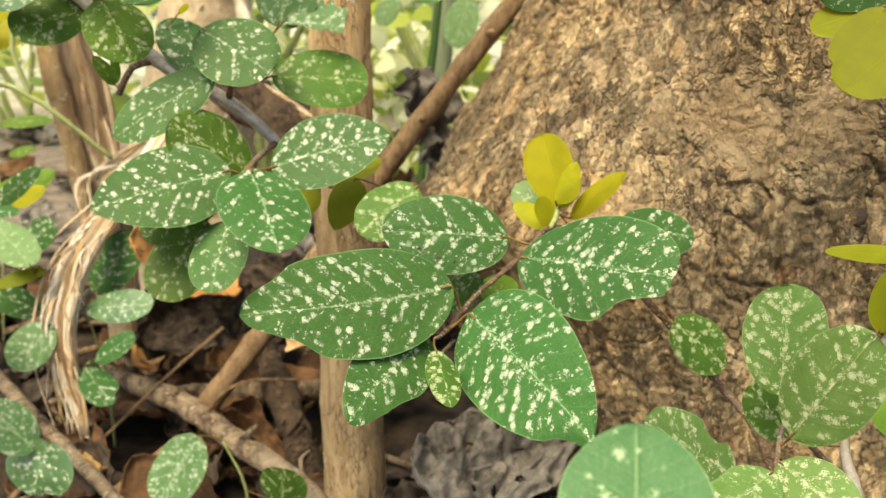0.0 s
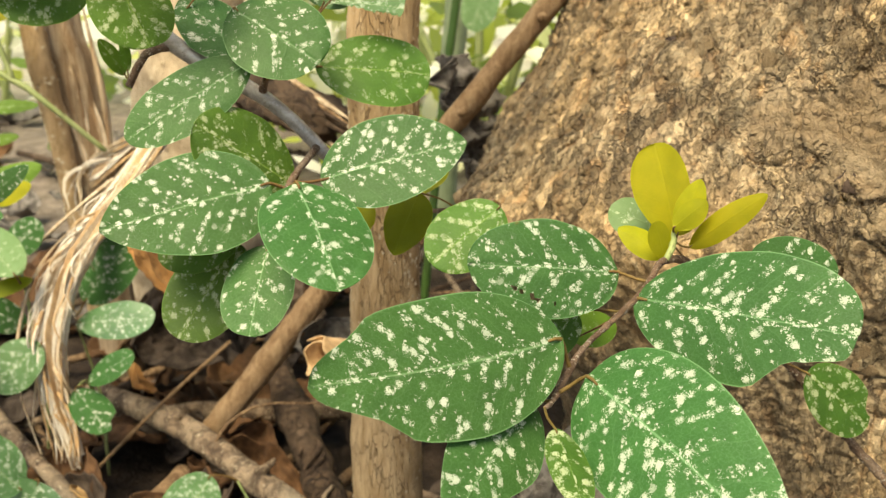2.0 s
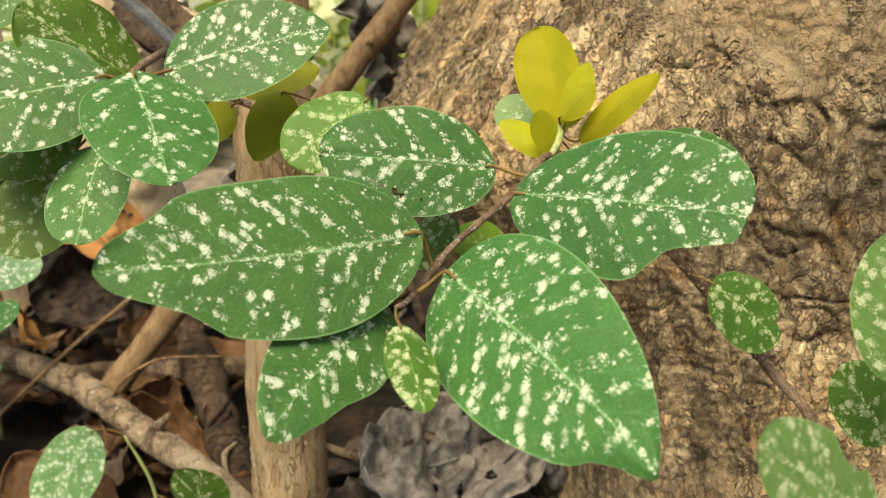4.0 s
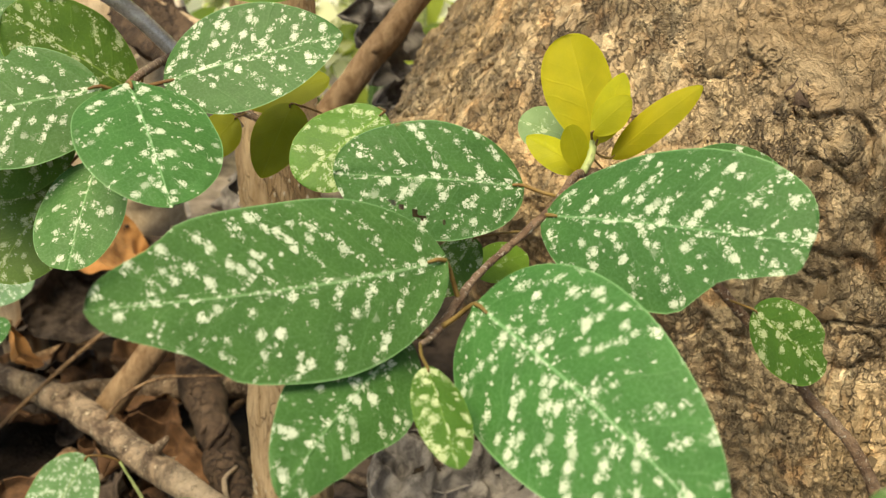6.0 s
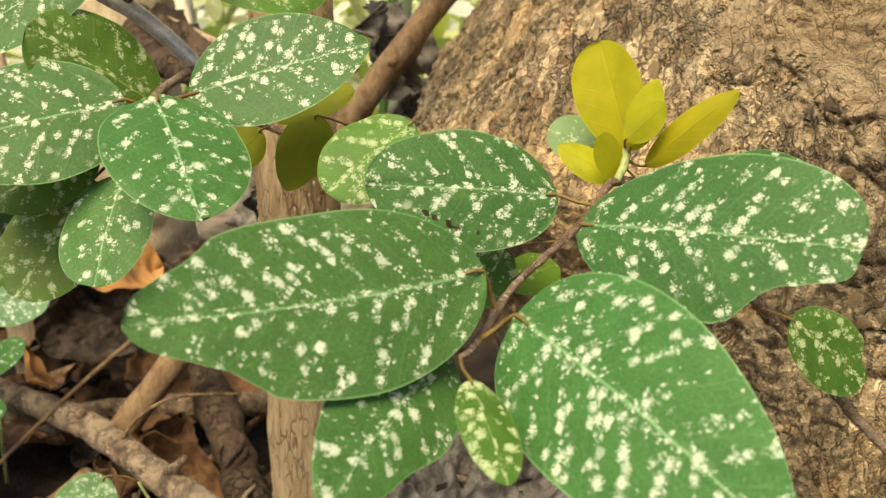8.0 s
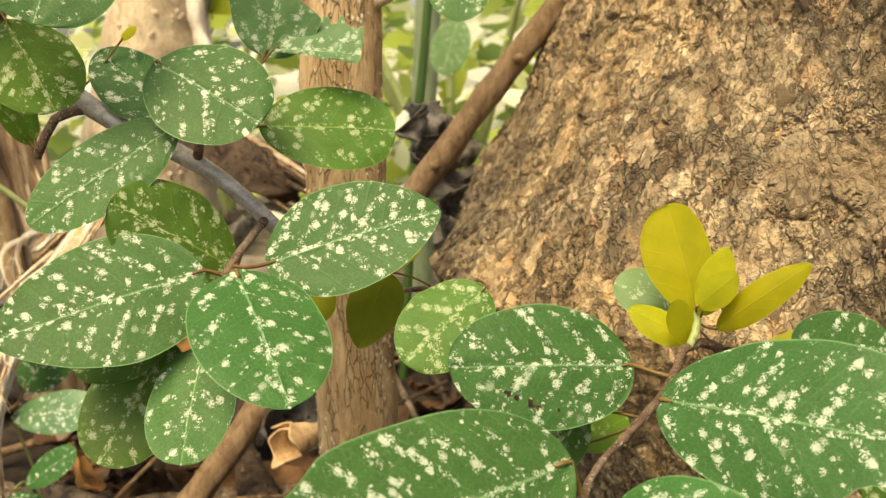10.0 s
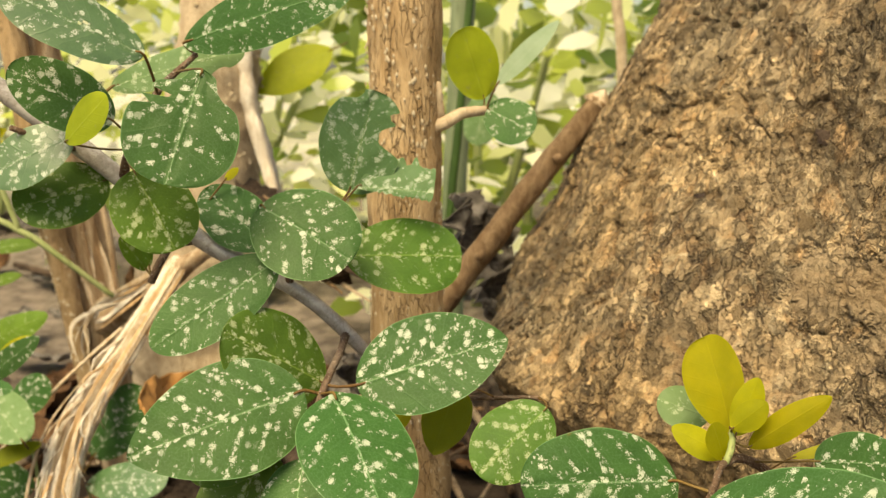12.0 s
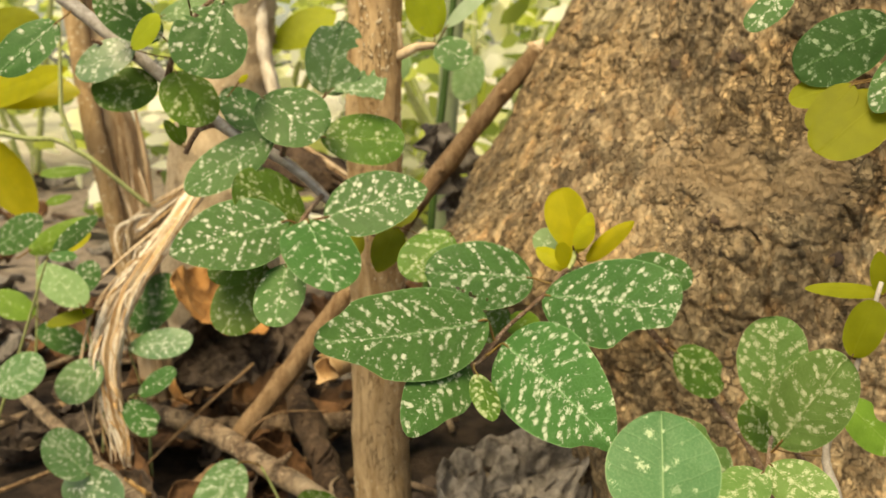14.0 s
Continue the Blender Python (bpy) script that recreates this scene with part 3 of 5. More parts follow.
def tree_trunk():
    """Thick trunk with a narrow foot on one side, flaky bark, loose flakes and dark knots."""
    t = thing("tree_trunk", (TRUNK_X, TRUNK_Y, 0), "thick tree trunk with flaky tan and grey bark", "tree trunk")
    angles = [radians(x) for x in [*np.linspace(-80, 148, 60), *np.linspace(149, 275, 470), *np.linspace(276, 280, 3)]]
    heights = [*np.linspace(-0.02, 0.07, 50), *np.linspace(0.071, 0.44, 400), *np.linspace(0.445, 0.72, 60)]
    verts, relief = [], []
    for z in heights:
        for a in angles:
            p3, k = trunk_point(a, float(z))
            verts.append(p3)
            relief.append(k)
    w = len(angles)
    faces = [(k * w + i, k * w + i + 1, (k + 1) * w + i + 1, (k + 1) * w + i) for k in range(len(heights) - 1) for i in range(w - 1)]
    verts.append(Vector((TRUNK_X, TRUNK_Y, 0.72)))
    relief.append(0.5)
    faces += [((len(heights) - 1) * w + i, (len(heights) - 1) * w + i + 1, len(verts) - 1) for i in range(w - 1)]
    me = mesh("bark", verts, faces, TRUNK)
    me.attributes.new("relief", "FLOAT", "POINT").data.foreach_set("value", relief)
    part("bark", me, t)
    for i, (x, y, z, s) in enumerate([(0.107, 0.351, 0.205, 0.0050), (0.086, 0.378, 0.270, 0.0042), (0.110, 0.348, 0.274, 0.0050), (0.054, 0.412, 0.246, 0.0028), (0.150, 0.325, 0.19, 0.0045), (0.098, 0.360, 0.165, 0.004)]):
        a = math.atan2(y - TRUNK_Y, x - TRUNK_X)
        c, _ = trunk_point(a, z)
        out = Vector((math.cos(a), math.sin(a), 0))
        sd_ = Vector((-out.y, out.x, 0))
        vs = [c + out * 0.0008]
        s *= 0.72
        for ring, lift in ((0.45, 0.0002), (1.0, 0.0006), (1.3, -0.003)):
            for k in range(14):
                b = k * math.pi / 7
                q = s * ring * (1 + 0.75 * noise.noise((math.cos(b) * 1.6, math.sin(b) * 1.6, i * 7.0)))
                vs.append(c + sd_ * q * math.cos(b) + Vector((0, 0, q * math.sin(b))) + out * lift)
        fs = [(0, 1 + k, 1 + (k + 1) % 14) for k in range(14)]
        for ring in (0, 1):
            fs += [(1 + ring * 14 + k, 15 + ring * 14 + k, 15 + ring * 14 + (k + 1) % 14, 1 + ring * 14 + (k + 1) % 14) for k in range(14)]
        part("knot", mesh("knot", vs, fs, KNOT), t, "small dark knot")
    flakes(t)


def flakes(t):
    """Loose bark flakes lying on the skin: a dozen shapes, shared."""
    rnd = random.Random(77)
    shapes = []
    for i in range(14):
        vs, n_ = [], 9
        for lift, k1 in ((0.10, 0.55), (0.02, 1.0), (-0.30, 1.02)):
            for k in range(n_):
                b = 2 * math.pi * k / n_
                q = k1 * (1 + 0.45 * noise.noise((math.cos(b) * 1.3, math.sin(b) * 1.3, i * 5.0)))
                vs.append((q * math.cos(b), 0.65 * q * math.sin(b), lift + 0.12 * noise.noise((k, i, k1))))
        vs.append((0, 0, 0.12))
        fs = [(k, (k + 1) % n_, 3 * n_) for k in range(n_)]
        for ring in (0, 1):
            fs += [(ring * n_ + k, (ring + 1) * n_ + k, (ring + 1) * n_ + (k + 1) % n_, ring * n_ + (k + 1) % n_) for k in range(n_)]
        shapes.append(mesh("bark_flake", vs, fs, FLAKE, smooth=False))
    inv = t.matrix_basis.inverted()
    for i in range(290):
        a, z = radians(rnd.uniform(158, 268)), rnd.uniform(0.09, 0.40)
        c, _ = trunk_point(a, z)
        if noise.noise(c * 12 + Vector((4, 4, 4))) < -0.15:
            continue
        out = Vector((math.cos(a), math.sin(a), rnd.uniform(-0.25, 0.35))).normalized()
        s = rnd.uniform(0.0016, 0.0036)
        rot = out.to_track_quat("Z", "Y") @ Euler((0, 0, rnd.uniform(0, 6.28))).to_quaternion()
        ob = new("bark_flake", shapes[i % 14])
        ob.parent = t
        ob.matrix_basis = inv @ Matrix.LocRotScale(c + out * s * 0.12, rot, (s, s, s * 0.7))


tree_trunk()


# ---- upright stems and leaning wood ----
stem = thing("woody_stem", (-0.046, 0.43, 0), "upright tan woody stem dotted with pale lenticels", "plant stem")
branch(stem, "bark", [(-0.044, 0.432, -0.02, 0.0165), (-0.045, 0.430, 0.03, 0.0158), (-0.046, 0.430, 0.12, 0.0150), (-0.047, 0.431, 0.24, 0.0143), (-0.045, 0.433, 0.33, 0.0136), (-0.043, 0.436, 0.6, 0.0125)], STEM, sides=28, rough=0.05, grain=50, seed=2)


def lenticels(plant, pts, count, seed, lo=0.0007, hi=0.0016, stretch=1.0):
    """Small raised cork warts on a limb; one joined skin of warts."""
    rnd = random.Random(seed)
    path = smooth_path(pts, 0.004)
    verts, faces = [], []
    for _ in range(count):
        q = path[rnd.randrange(len(path))]
        a = rnd.uniform(0, 2 * math.pi)
        n_ = Vector((math.cos(a), math.sin(a), 0))
        c = Vector(q[:3]) + n_ * q[3] * 1.0 + Vector((0, 0, rnd.uniform(-0.004, 0.004)))
        s_, r = Vector((-n_.y, n_.x, 0)), rnd.uniform(lo, hi)
        o = len(verts)
        for k in range(6):
            b = k * math.pi / 3
            verts.append(c + s_ * math.cos(b) * r + Vector((0, 0, math.sin(b) * r * stretch)) - n_ * 0.0004)
        verts.append(c + n_ * r * 0.5)
        faces += [(o + k, o + (k + 1) % 6, o + 6) for k in range(6)]
    tagged(part("warty_skin", mesh("warty_skin", verts, faces, LENT), plant, "raised pale lenticels"), kind="stuff")


lenticels(stem, [(-0.045, 0.430, 0.0, 0.0155), (-0.046, 0.430, 0.12, 0.0150), (-0.047, 0.431, 0.24, 0.0143), (-0.045, 0.433, 0.40, 0.0134)], 1700, 4, 0.0004, 0.0008, 1.7)
branch(stem, "side_shoot", [(-0.040, 0.428, 0.272, 0.0032), (-0.0307, 0.426, 0.2752, 0.0027), (-0.0249, 0.43, 0.2783, 0.0024), (-0.0153, 0.434, 0.2791, 0.0018)], PALEBARK, rough=0.1)
branch(stem, "side_bud", [(-0.0325, 0.427, 0.276, 0.0018), (-0.0335, 0.426, 0.290, 0.0012)], PALEBARK, rough=0.1)

tagged(limb("leaning_stick", [(-0.1465, 0.525, 0.028, 0.0068), (-0.100, 0.527, 0.088, 0.0066), (-0.050, 0.528, 0.154, 0.0063), (0.000, 0.529, 0.220, 0.0060), (0.0474, 0.530, 0.279, 0.0056)], LEANSTICK, sides=22, rough=0.10, ridge=0.05, grain=70, seed=5), "smooth brown dry stick leaning against the trunk", "stick")
for x, z in ((-0.072, 0.125), (-0.012, 0.205), (0.026, 0.252)):
    limb("bud_scar", [(x, 0.5235, z, 0.0024), (x + 0.001, 0.5215, z + 0.002, 0.0012)], LEANSTICK, bpy.data.objects["leaning_stick"], sides=8, rough=0.2, seed=x * 90)
limb("broken_end", [(0.0460, 0.530, 0.2775, 0.0048), (0.0484, 0.530, 0.2808, 0.0036), (0.0500, 0.529, 0.2845, 0.0008)], FIBRE, bpy.data.objects["leaning_stick"], "pale splintered end", sides=12, rough=0.4, ridge=0.5, seed=8)
tagged(limb("short_stick", [(-0.182, 0.405, 0.012, 0.0055), (-0.170, 0.445, 0.016, 0.0055), (-0.155, 0.50, 0.018, 0.005)], STICK, sides=12, rough=0.1, seed=6), "short brown stick under the fallen branch", "stick")

# broken stem with its torn bast hanging down
broken = thing("broken_stem", (-0.246, 0.68, 0), "broken pale stem with torn fibres hanging to the ground", "broken stem")
limb("splintered_wood", [(-0.244, 0.685, -0.01, 0.0125), (-0.247, 0.68, 0.08, 0.0125), (-0.2525, 0.68, 0.147, 0.0125), (-0.2603, 0.68, 0.212, 0.0125), (-0.269, 0.68, 0.252, 0.0125), (-0.29, 0.69, 0.42, 0.0125)], PALEWOOD, broken, sides=34, rough=0.06, ridge=0.17, grain=60, seed=7)
limb("bark_strip", [(-0.252, 0.662, 0.05, 0.0055), (-0.2642, 0.660, 0.158, 0.0068), (-0.2707, 0.659, 0.202, 0.0075), (-0.2752, 0.659, 0.233, 0.0078), (-0.293, 0.666, 0.4, 0.008)], STEM, broken, sides=16, rough=0.03, ridge=0.02, seed=9)
lenticels(broken, [(-0.252, 0.662, 0.05, 0.0057), (-0.2642, 0.660, 0.158, 0.0070), (-0.2707, 0.659, 0.202, 0.0077), (-0.2752, 0.659, 0.233, 0.0080), (-0.282, 0.662, 0.30, 0.008)], 300, 12, 0.0010, 0.0017)
for i in range(9):
    r_ = random.Random(70 + i)
    dx, lo, hi = -0.004 + 0.0022 * i + r_.uniform(-0.001, 0.001), r_.uniform(0.11, 0.15), r_.uniform(0.19, 0.26)
    yy = 0.668 + 0.35 * abs(dx)
    limb("splinter", [(-0.2485 + dx * 0.7, yy, lo, 0.0007), (-0.2535 + dx, yy, (lo + hi) / 2, r_.uniform(0.0012, 0.0024)), (-0.264 + dx, yy + 0.002, hi, 0.0008)], (PALEWOOD, FIBRE)[i % 2], broken, sides=6, rough=0.2, ridge=0.3, seed=i)


def ribbon(pts, width, thick, twist, seed):
    """A flat torn strip along pts of (x, y, z, width factor)."""
    path = smooth_path(pts, 0.004)
    verts, faces, s = [], [], None
    for i, q in enumerate(path):
        c = Vector(q[:3])
        tan = (Vector(path[min(i + 1, len(path) - 1)][:3]) - Vector(path[max(i - 1, 0)][:3])).normalized()
        s = tan.cross(Vector((0.2, 1, 0.1))) if s is None else s
        s = (s - tan * s.dot(tan)).normalized()
        w = s.cross(tan)
        a = twist * i / len(path) + 0.7 * noise.noise((i * 0.12, seed, 0))
        u, v = s * math.cos(a) + w * math.sin(a), w * math.cos(a) - s * math.sin(a)
        k = width * q[3] * (1 + 0.35 * noise.noise((i * 0.3, seed, 4)))
        bow = thick * 1.5 * noise.noise((i * 0.25, seed, 9))
        for x, y in ((-1, 0), (-0.4, 0.5), (0.4, 0.5), (1, 0), (0.4, -0.5), (-0.4, -0.5)):
            verts.append(c + u * (x * k / 2) + v * (y * thick + bow * x))
    n = len(path)
    for i in range(n - 1):
        faces += [(i * 6 + j, i * 6 + (j + 1) % 6, i * 6 + 6 + (j + 1) % 6, i * 6 + 6 + j) for j in range(6)]
    faces += [(5, 4, 3, 2, 1, 0), tuple((n - 1) * 6 + j for j in range(6))]
    return verts, faces


def fibres():
    rnd = random.Random(21)
    way = [(-0.176, 0.602, 0.193), (-0.2045, 0.56, 0.1445), (-0.2161, 0.53, 0.1213), (-0.221, 0.51, 0.0926), (-0.2171, 0.50, 0.0651), (-0.208, 0.495, 0.0314)]
    spread = [0.003, 0.0062, 0.0085, 0.0078, 0.0056, 0.0014]
    for i in range(30):
        a, rr, q = rnd.uniform(0, 6.28), math.sqrt(rnd.random()), rnd.uniform(-0.5, 0.5)
        last = rnd.choice((4, 5, 6, 6, 6))
        tail = rnd.choice((-0.006, 0.0, 0.004))
        pts = []
        for k, (c, sp) in enumerate(list(zip(way, spread))[:last]):
            f = k / 5
            end = 0.35 if k == last - 1 else 1.0
            pts.append((c[0] + sp * rr * math.cos(a + f * q) + rnd.uniform(-0.0012, 0.0012) + tail * max(0, f - 0.6), c[1] + 0.7 * sp * rr * math.sin(a + f * q), c[2] - (rnd.uniform(0, 0.010) if k == last - 1 else 0), end))
        v, f_ = ribbon(pts, rnd.uniform(0.0028, 0.0075), rnd.uniform(0.0004, 0.0008), rnd.uniform(-3, 3), i * 3.3)
        part("bast_strip", mesh("bast_strip", v, f_, (PALEFIBRE, TANFIBRE, FIBRE, PALEFIBRE, FIBRE)[i % 5], smooth=False), broken)
    for i in range(32):
        a, rr = rnd.uniform(0, 6.28), math.sqrt(rnd.random())
        wild = rnd.random() < 0.22
        stop = rnd.uniform(0.55, 1.0) if rnd.random() < 0.5 else 1.0
        pts = []
        for k, (c, s) in enumerate(zip(way, spread)):
            f = k / 5
            if f > stop + 0.2:
                break
            g = 1.7 if wild else 1.0
            ox, oy = s * rr * g * math.cos(a + f * 0.8), s * rr * 0.7 * g * math.sin(a + f * 0.8)
            if wild:
                ox -= 0.014 * f * f * rr
            r = rnd.uniform(0.0005, 0.0015) if k < 5 else 0.0005
            pts.append((c[0] + ox + rnd.uniform(-0.0016, 0.0016), c[1] + oy + rnd.uniform(-0.001, 0.001), c[2] - (0.008 * rr * f if k == 5 else 0), r * (0.55 if wild else 1)))
        limb("fibre_strand", pts, (FIBRE, TANFIBRE, PALEFIBRE, FIBRE, PALEFIBRE)[i % 5], broken, sides=6, rough=0.25, ridge=0.3, grain=120, seed=i * 1.3, step=0.006)
    path = smooth_path([(*c, sp) for c, sp in zip(way, spread)], 0.004)
    for i in range(42):
        k = rnd.randrange(len(path) // 5, len(path) - 3)
        q, e = path[k], path[min(len(path) - 1, k + rnd.randint(3, 9))]
        side_ = rnd.choice((-1, 1))
        r0 = rnd.uniform(0.0003, 0.0009)
        pts = [(q[0] + side_ * q[3] * rnd.uniform(0.3, 0.9), q[1] - q[3] * rnd.uniform(0.3, 0.8), q[2], r0), (e[0] + side_ * e[3] * rnd.uniform(0.6, 1.2), e[1] - e[3] * rnd.uniform(0.4, 0.9), (q[2] + e[2]) / 2, r0), (e[0] + side_ * (e[3] + rnd.uniform(-0.002, 0.004)), e[1] - 0.004, e[2] - rnd.uniform(0, 0.006), 0.0002)]
        limb("frayed_fibre", pts, (PALEFIBRE, TANFIBRE, FIBRE)[i % 3], broken, sides=5, rough=0.3, seed=i * 1.9)
    for i in range(9):
        q, z0 = rnd.uniform(-0.003, 0.003), rnd.uniform(-0.008, 0.006)
        pts = [(-0.246 + q, 0.648, 0.146 + z0, 0.5), (-0.232 + q, 0.630, 0.158 + z0 + rnd.uniform(-0.004, 0.004), 1.0), (-0.210 + q, 0.612, 0.171 + 0.6 * z0, 1.0), (-0.186 + q, 0.603, 0.186 + 0.4 * z0, 0.8)]
        v, f_ = ribbon(pts, rnd.uniform(0.0018, 0.0042), 0.0005, rnd.uniform(-2, 2), i * 5.1)
        part("bast_strip", mesh("bast_strip", v, f_, (PALEFIBRE, FIBRE, TANFIBRE)[i % 3], smooth=False), broken)
    for i in range(5):
        q = rnd.uniform(-0.003, 0.003)
        x1, z1 = -0.240 + rnd.uniform(-0.004, 0.004), 0.150 + rnd.uniform(-0.008, 0.008)
        pts = [(-0.222 + q, 0.622, 0.163, 0.6), (-0.232 + q, 0.614, 0.161, 1.0), (x1, 0.610, z1, 1.0), (x1 + rnd.uniform(-0.006, 0.003), 0.608, z1 - 0.010, 0.8), (x1 + rnd.uniform(-0.008, 0.006), 0.606, z1 - rnd.uniform(0.018, 0.030), 0.3)]
        v, f_ = ribbon(pts, rnd.uniform(0.0010, 0.0024), 0.0004, rnd.uniform(-2, 2), i * 7.7)
        part("bast_strip", mesh("bast_strip", v, f_, (PALEFIBRE, FIBRE)[i % 2], smooth=False), broken)
    for i, pts in enumerate([[(-0.205, 0.575, 0.160, 0.001), (-0.234, 0.56, 0.135, 0.0010), (-0.262, 0.54, 0.105, 0.0006)],
                             [(-0.221, 0.52, 0.10, 0.0010), (-0.226, 0.508, 0.065, 0.0009), (-0.224, 0.50, 0.036, 0.0004)],
                             [(-0.216, 0.512, 0.095, 0.0009), (-0.213, 0.50, 0.06, 0.0008), (-0.216, 0.495, 0.026, 0.0004)],
                             [(-0.224, 0.52, 0.095, 0.0009), (-0.229, 0.508, 0.070, 0.0008), (-0.231, 0.50, 0.045, 0.0003)]]):
        limb("loose_strand", pts, FIBRE, broken, sides=6, rough=0.2, seed=i * 2.1)


fibres()
limb("torn_stub", [(-0.243, 0.665, 0.140, 0.010), (-0.215, 0.63, 0.160, 0.0080), (-0.186, 0.605, 0.182, 0.0065), (-0.158, 0.60, 0.200, 0.004)], PALEWOOD, broken, sides=12, rough=0.2, ridge=0.3, seed=3)

back = thing("pale_sapling", (-0.255, 0.76, 0), "thick pale sapling trunk with lenticels and a torn dark limb", "sapling")
trunk_way = [(-0.215, 0.775, -0.01, 0.056), (-0.208, 0.770, 0.12, 0.050), (-0.200, 0.762, 0.20, 0.043), (-0.190, 0.757, 0.25, 0.037), (-0.181, 0.752, 0.30, 0.031), (-0.172, 0.75, 0.36, 0.028), (-0.160, 0.76, 0.55, 0.026)]
limb("pale_bark", trunk_way, PALEBARK, back, sides=32, rough=0.05, ridge=0.04, seed=13)
lenticels(back, [(q[0], q[1], q[2], q[3] * 1.02) for q in trunk_way[1:]], 900, 14, 0.0011, 0.0023)
limb("torn_edge", [(-0.158, 0.735, 0.335, 0.003), (-0.157, 0.732, 0.295, 0.0055), (-0.150, 0.728, 0.255, 0.0065), (-0.138, 0.715, 0.215, 0.004)], PALEFIBRE, back, sides=8, rough=0.3, ridge=0.4, seed=17)
limb("split_piece", [(-0.155, 0.67, 0.222, 0.010), (-0.1397, 0.64, 0.212, 0.0135), (-0.1074, 0.60, 0.199, 0.0150), (-0.0824, 0.57, 0.190, 0.013)], DARKWOOD, back, sides=20, rough=0.30, ridge=0.45, seed=15)
for i in range(10):
    r_ = random.Random(170 + i)
    o = Vector((r_.uniform(-0.008, 0.008), -0.010 + r_.uniform(0, 0.008), r_.uniform(-0.010, 0.012)))
    limb("splinter", [(-0.138 + o.x, 0.642 + o.y, 0.212 + o.z, 0.0012), (-0.105 + o.x, 0.598 + o.y, 0.199 + o.z, 0.0022), (-0.076 + o.x + r_.uniform(0, 0.010), 0.560 + o.y, 0.186 + o.z, 0.0006)], (STICK, PALEWOOD, DARKWOOD)[i % 3], back, sides=6, rough=0.25, ridge=0.4, seed=i)

# ---- fallen wood ----
tagged(limb("fallen_branch", [(-0.225, 0.570, 0.034, 0.0064), (-0.160, 0.515, 0.038, 0.0067), (-0.110, 0.465, 0.033, 0.0064), (-0.070, 0.428, 0.026, 0.0058), (-0.040, 0.398, 0.010, 0.005)], DEADWOOD, sides=20, rough=0.10, grain=90, seed=31), "fallen grey-brown branch with pale worn patches on the litter", "fallen branch")
limb("branch_stub", [(-0.160, 0.512, 0.043, 0.0024), (-0.159, 0.509, 0.047, 0.0018)], DEADWOOD, bpy.data.objects["fallen_branch"], sides=8, rough=0.2, ridge=0.2, seed=81)
limb("branch_stub", [(-0.110, 0.465, 0.036, 0.0030), (-0.104, 0.460, 0.043, 0.0022), (-0.100, 0.458, 0.048, 0.0012)], DEADWOOD, bpy.data.objects["fallen_branch"], sides=8, rough=0.2, seed=82)
tagged(limb("fallen_branch", [(-0.26, 0.60, 0.016, 0.0075), (-0.2156, 0.572, 0.016, 0.0075), (-0.14, 0.575, 0.018, 0.007), (-0.0824, 0.57, 0.022, 0.007), (-0.02, 0.58, 0.02, 0.006)], DEADWOOD, sides=14, rough=0.14, seed=33), "fallen brown branch lying flat in the litter", "fallen branch")
tagged(limb("rotten_branch", [(-0.125, 0.60, 0.046, 0.008), (-0.100, 0.535, 0.034, 0.0095), (-0.080, 0.48, 0.022, 0.009), (-0.060, 0.425, 0.012, 0.008)], DARKWOOD, sides=16, rough=0.22, grain=80, seed=35), "dark rotten branch with cracked bark on the litter", "fallen branch")
for i in range(9):
    r_ = random.Random(640 + i)
    f = r_.uniform(0.05, 0.9)
    c = Vector((-0.125 + 0.065 * f, 0.60 - 0.175 * f, 0.054 - 0.034 * f + r_.uniform(-0.003, 0.001)))
    limb("bark_strip", [(c.x + r_.uniform(-0.006, 0.006), c.y + 0.012, c.z + 0.001, 0.0010), (c.x + r_.uniform(-0.006, 0.006), c.y, c.z + 0.001, 0.0018), (c.x + r_.uniform(-0.006, 0.006), c.y - 0.014, c.z - 0.003, 0.0007)], (DARKWOOD, DEADWOOD)[i % 2], bpy.data.objects["rotten_branch"], sides=6, rough=0.3, seed=i)
tagged(limb("grey_stick", [(-0.345, 0.63, 0.034, 0.004), (-0.262, 0.53, 0.032, 0.0042), (-0.205, 0.468, 0.026, 0.0038), (-0.150, 0.405, 0.022, 0.0034)], DEADWOOD, sides=10, rough=0.12, seed=37), "thin dark grey stick lying over the litter", "stick")
tagged(limb("dry_twig", [(-0.2025, 0.489, 0.019, 0.0010), (-0.170, 0.527, 0.047, 0.0011), (-0.1405, 0.56, 0.0686, 0.0012)], LEANSTICK, sides=8, rough=0.1, seed=39), "straight thin dry twig propped on the litter", "twig")
tagged(limb("curved_twig", [(-0.1345, 0.488, 0.042, 0.0009), (-0.1290, 0.495, 0.049, 0.0009), (-0.1130, 0.503, 0.0555, 0.0008), (-0.0839, 0.506, 0.0553, 0.0005)], STICK, sides=7, rough=0.1, seed=41), "thin curved red-brown twig on a branch", "twig")
tagged(limb("dark_stick", [(-0.66, 1.50, 0.02, 0.005), (-0.5, 1.3, 0.035, 0.005), (-0.41, 1.22, 0.03, 0.004)], DARKWOOD, sides=8, seed=43), "thin black stick lying on bare soil", "stick")
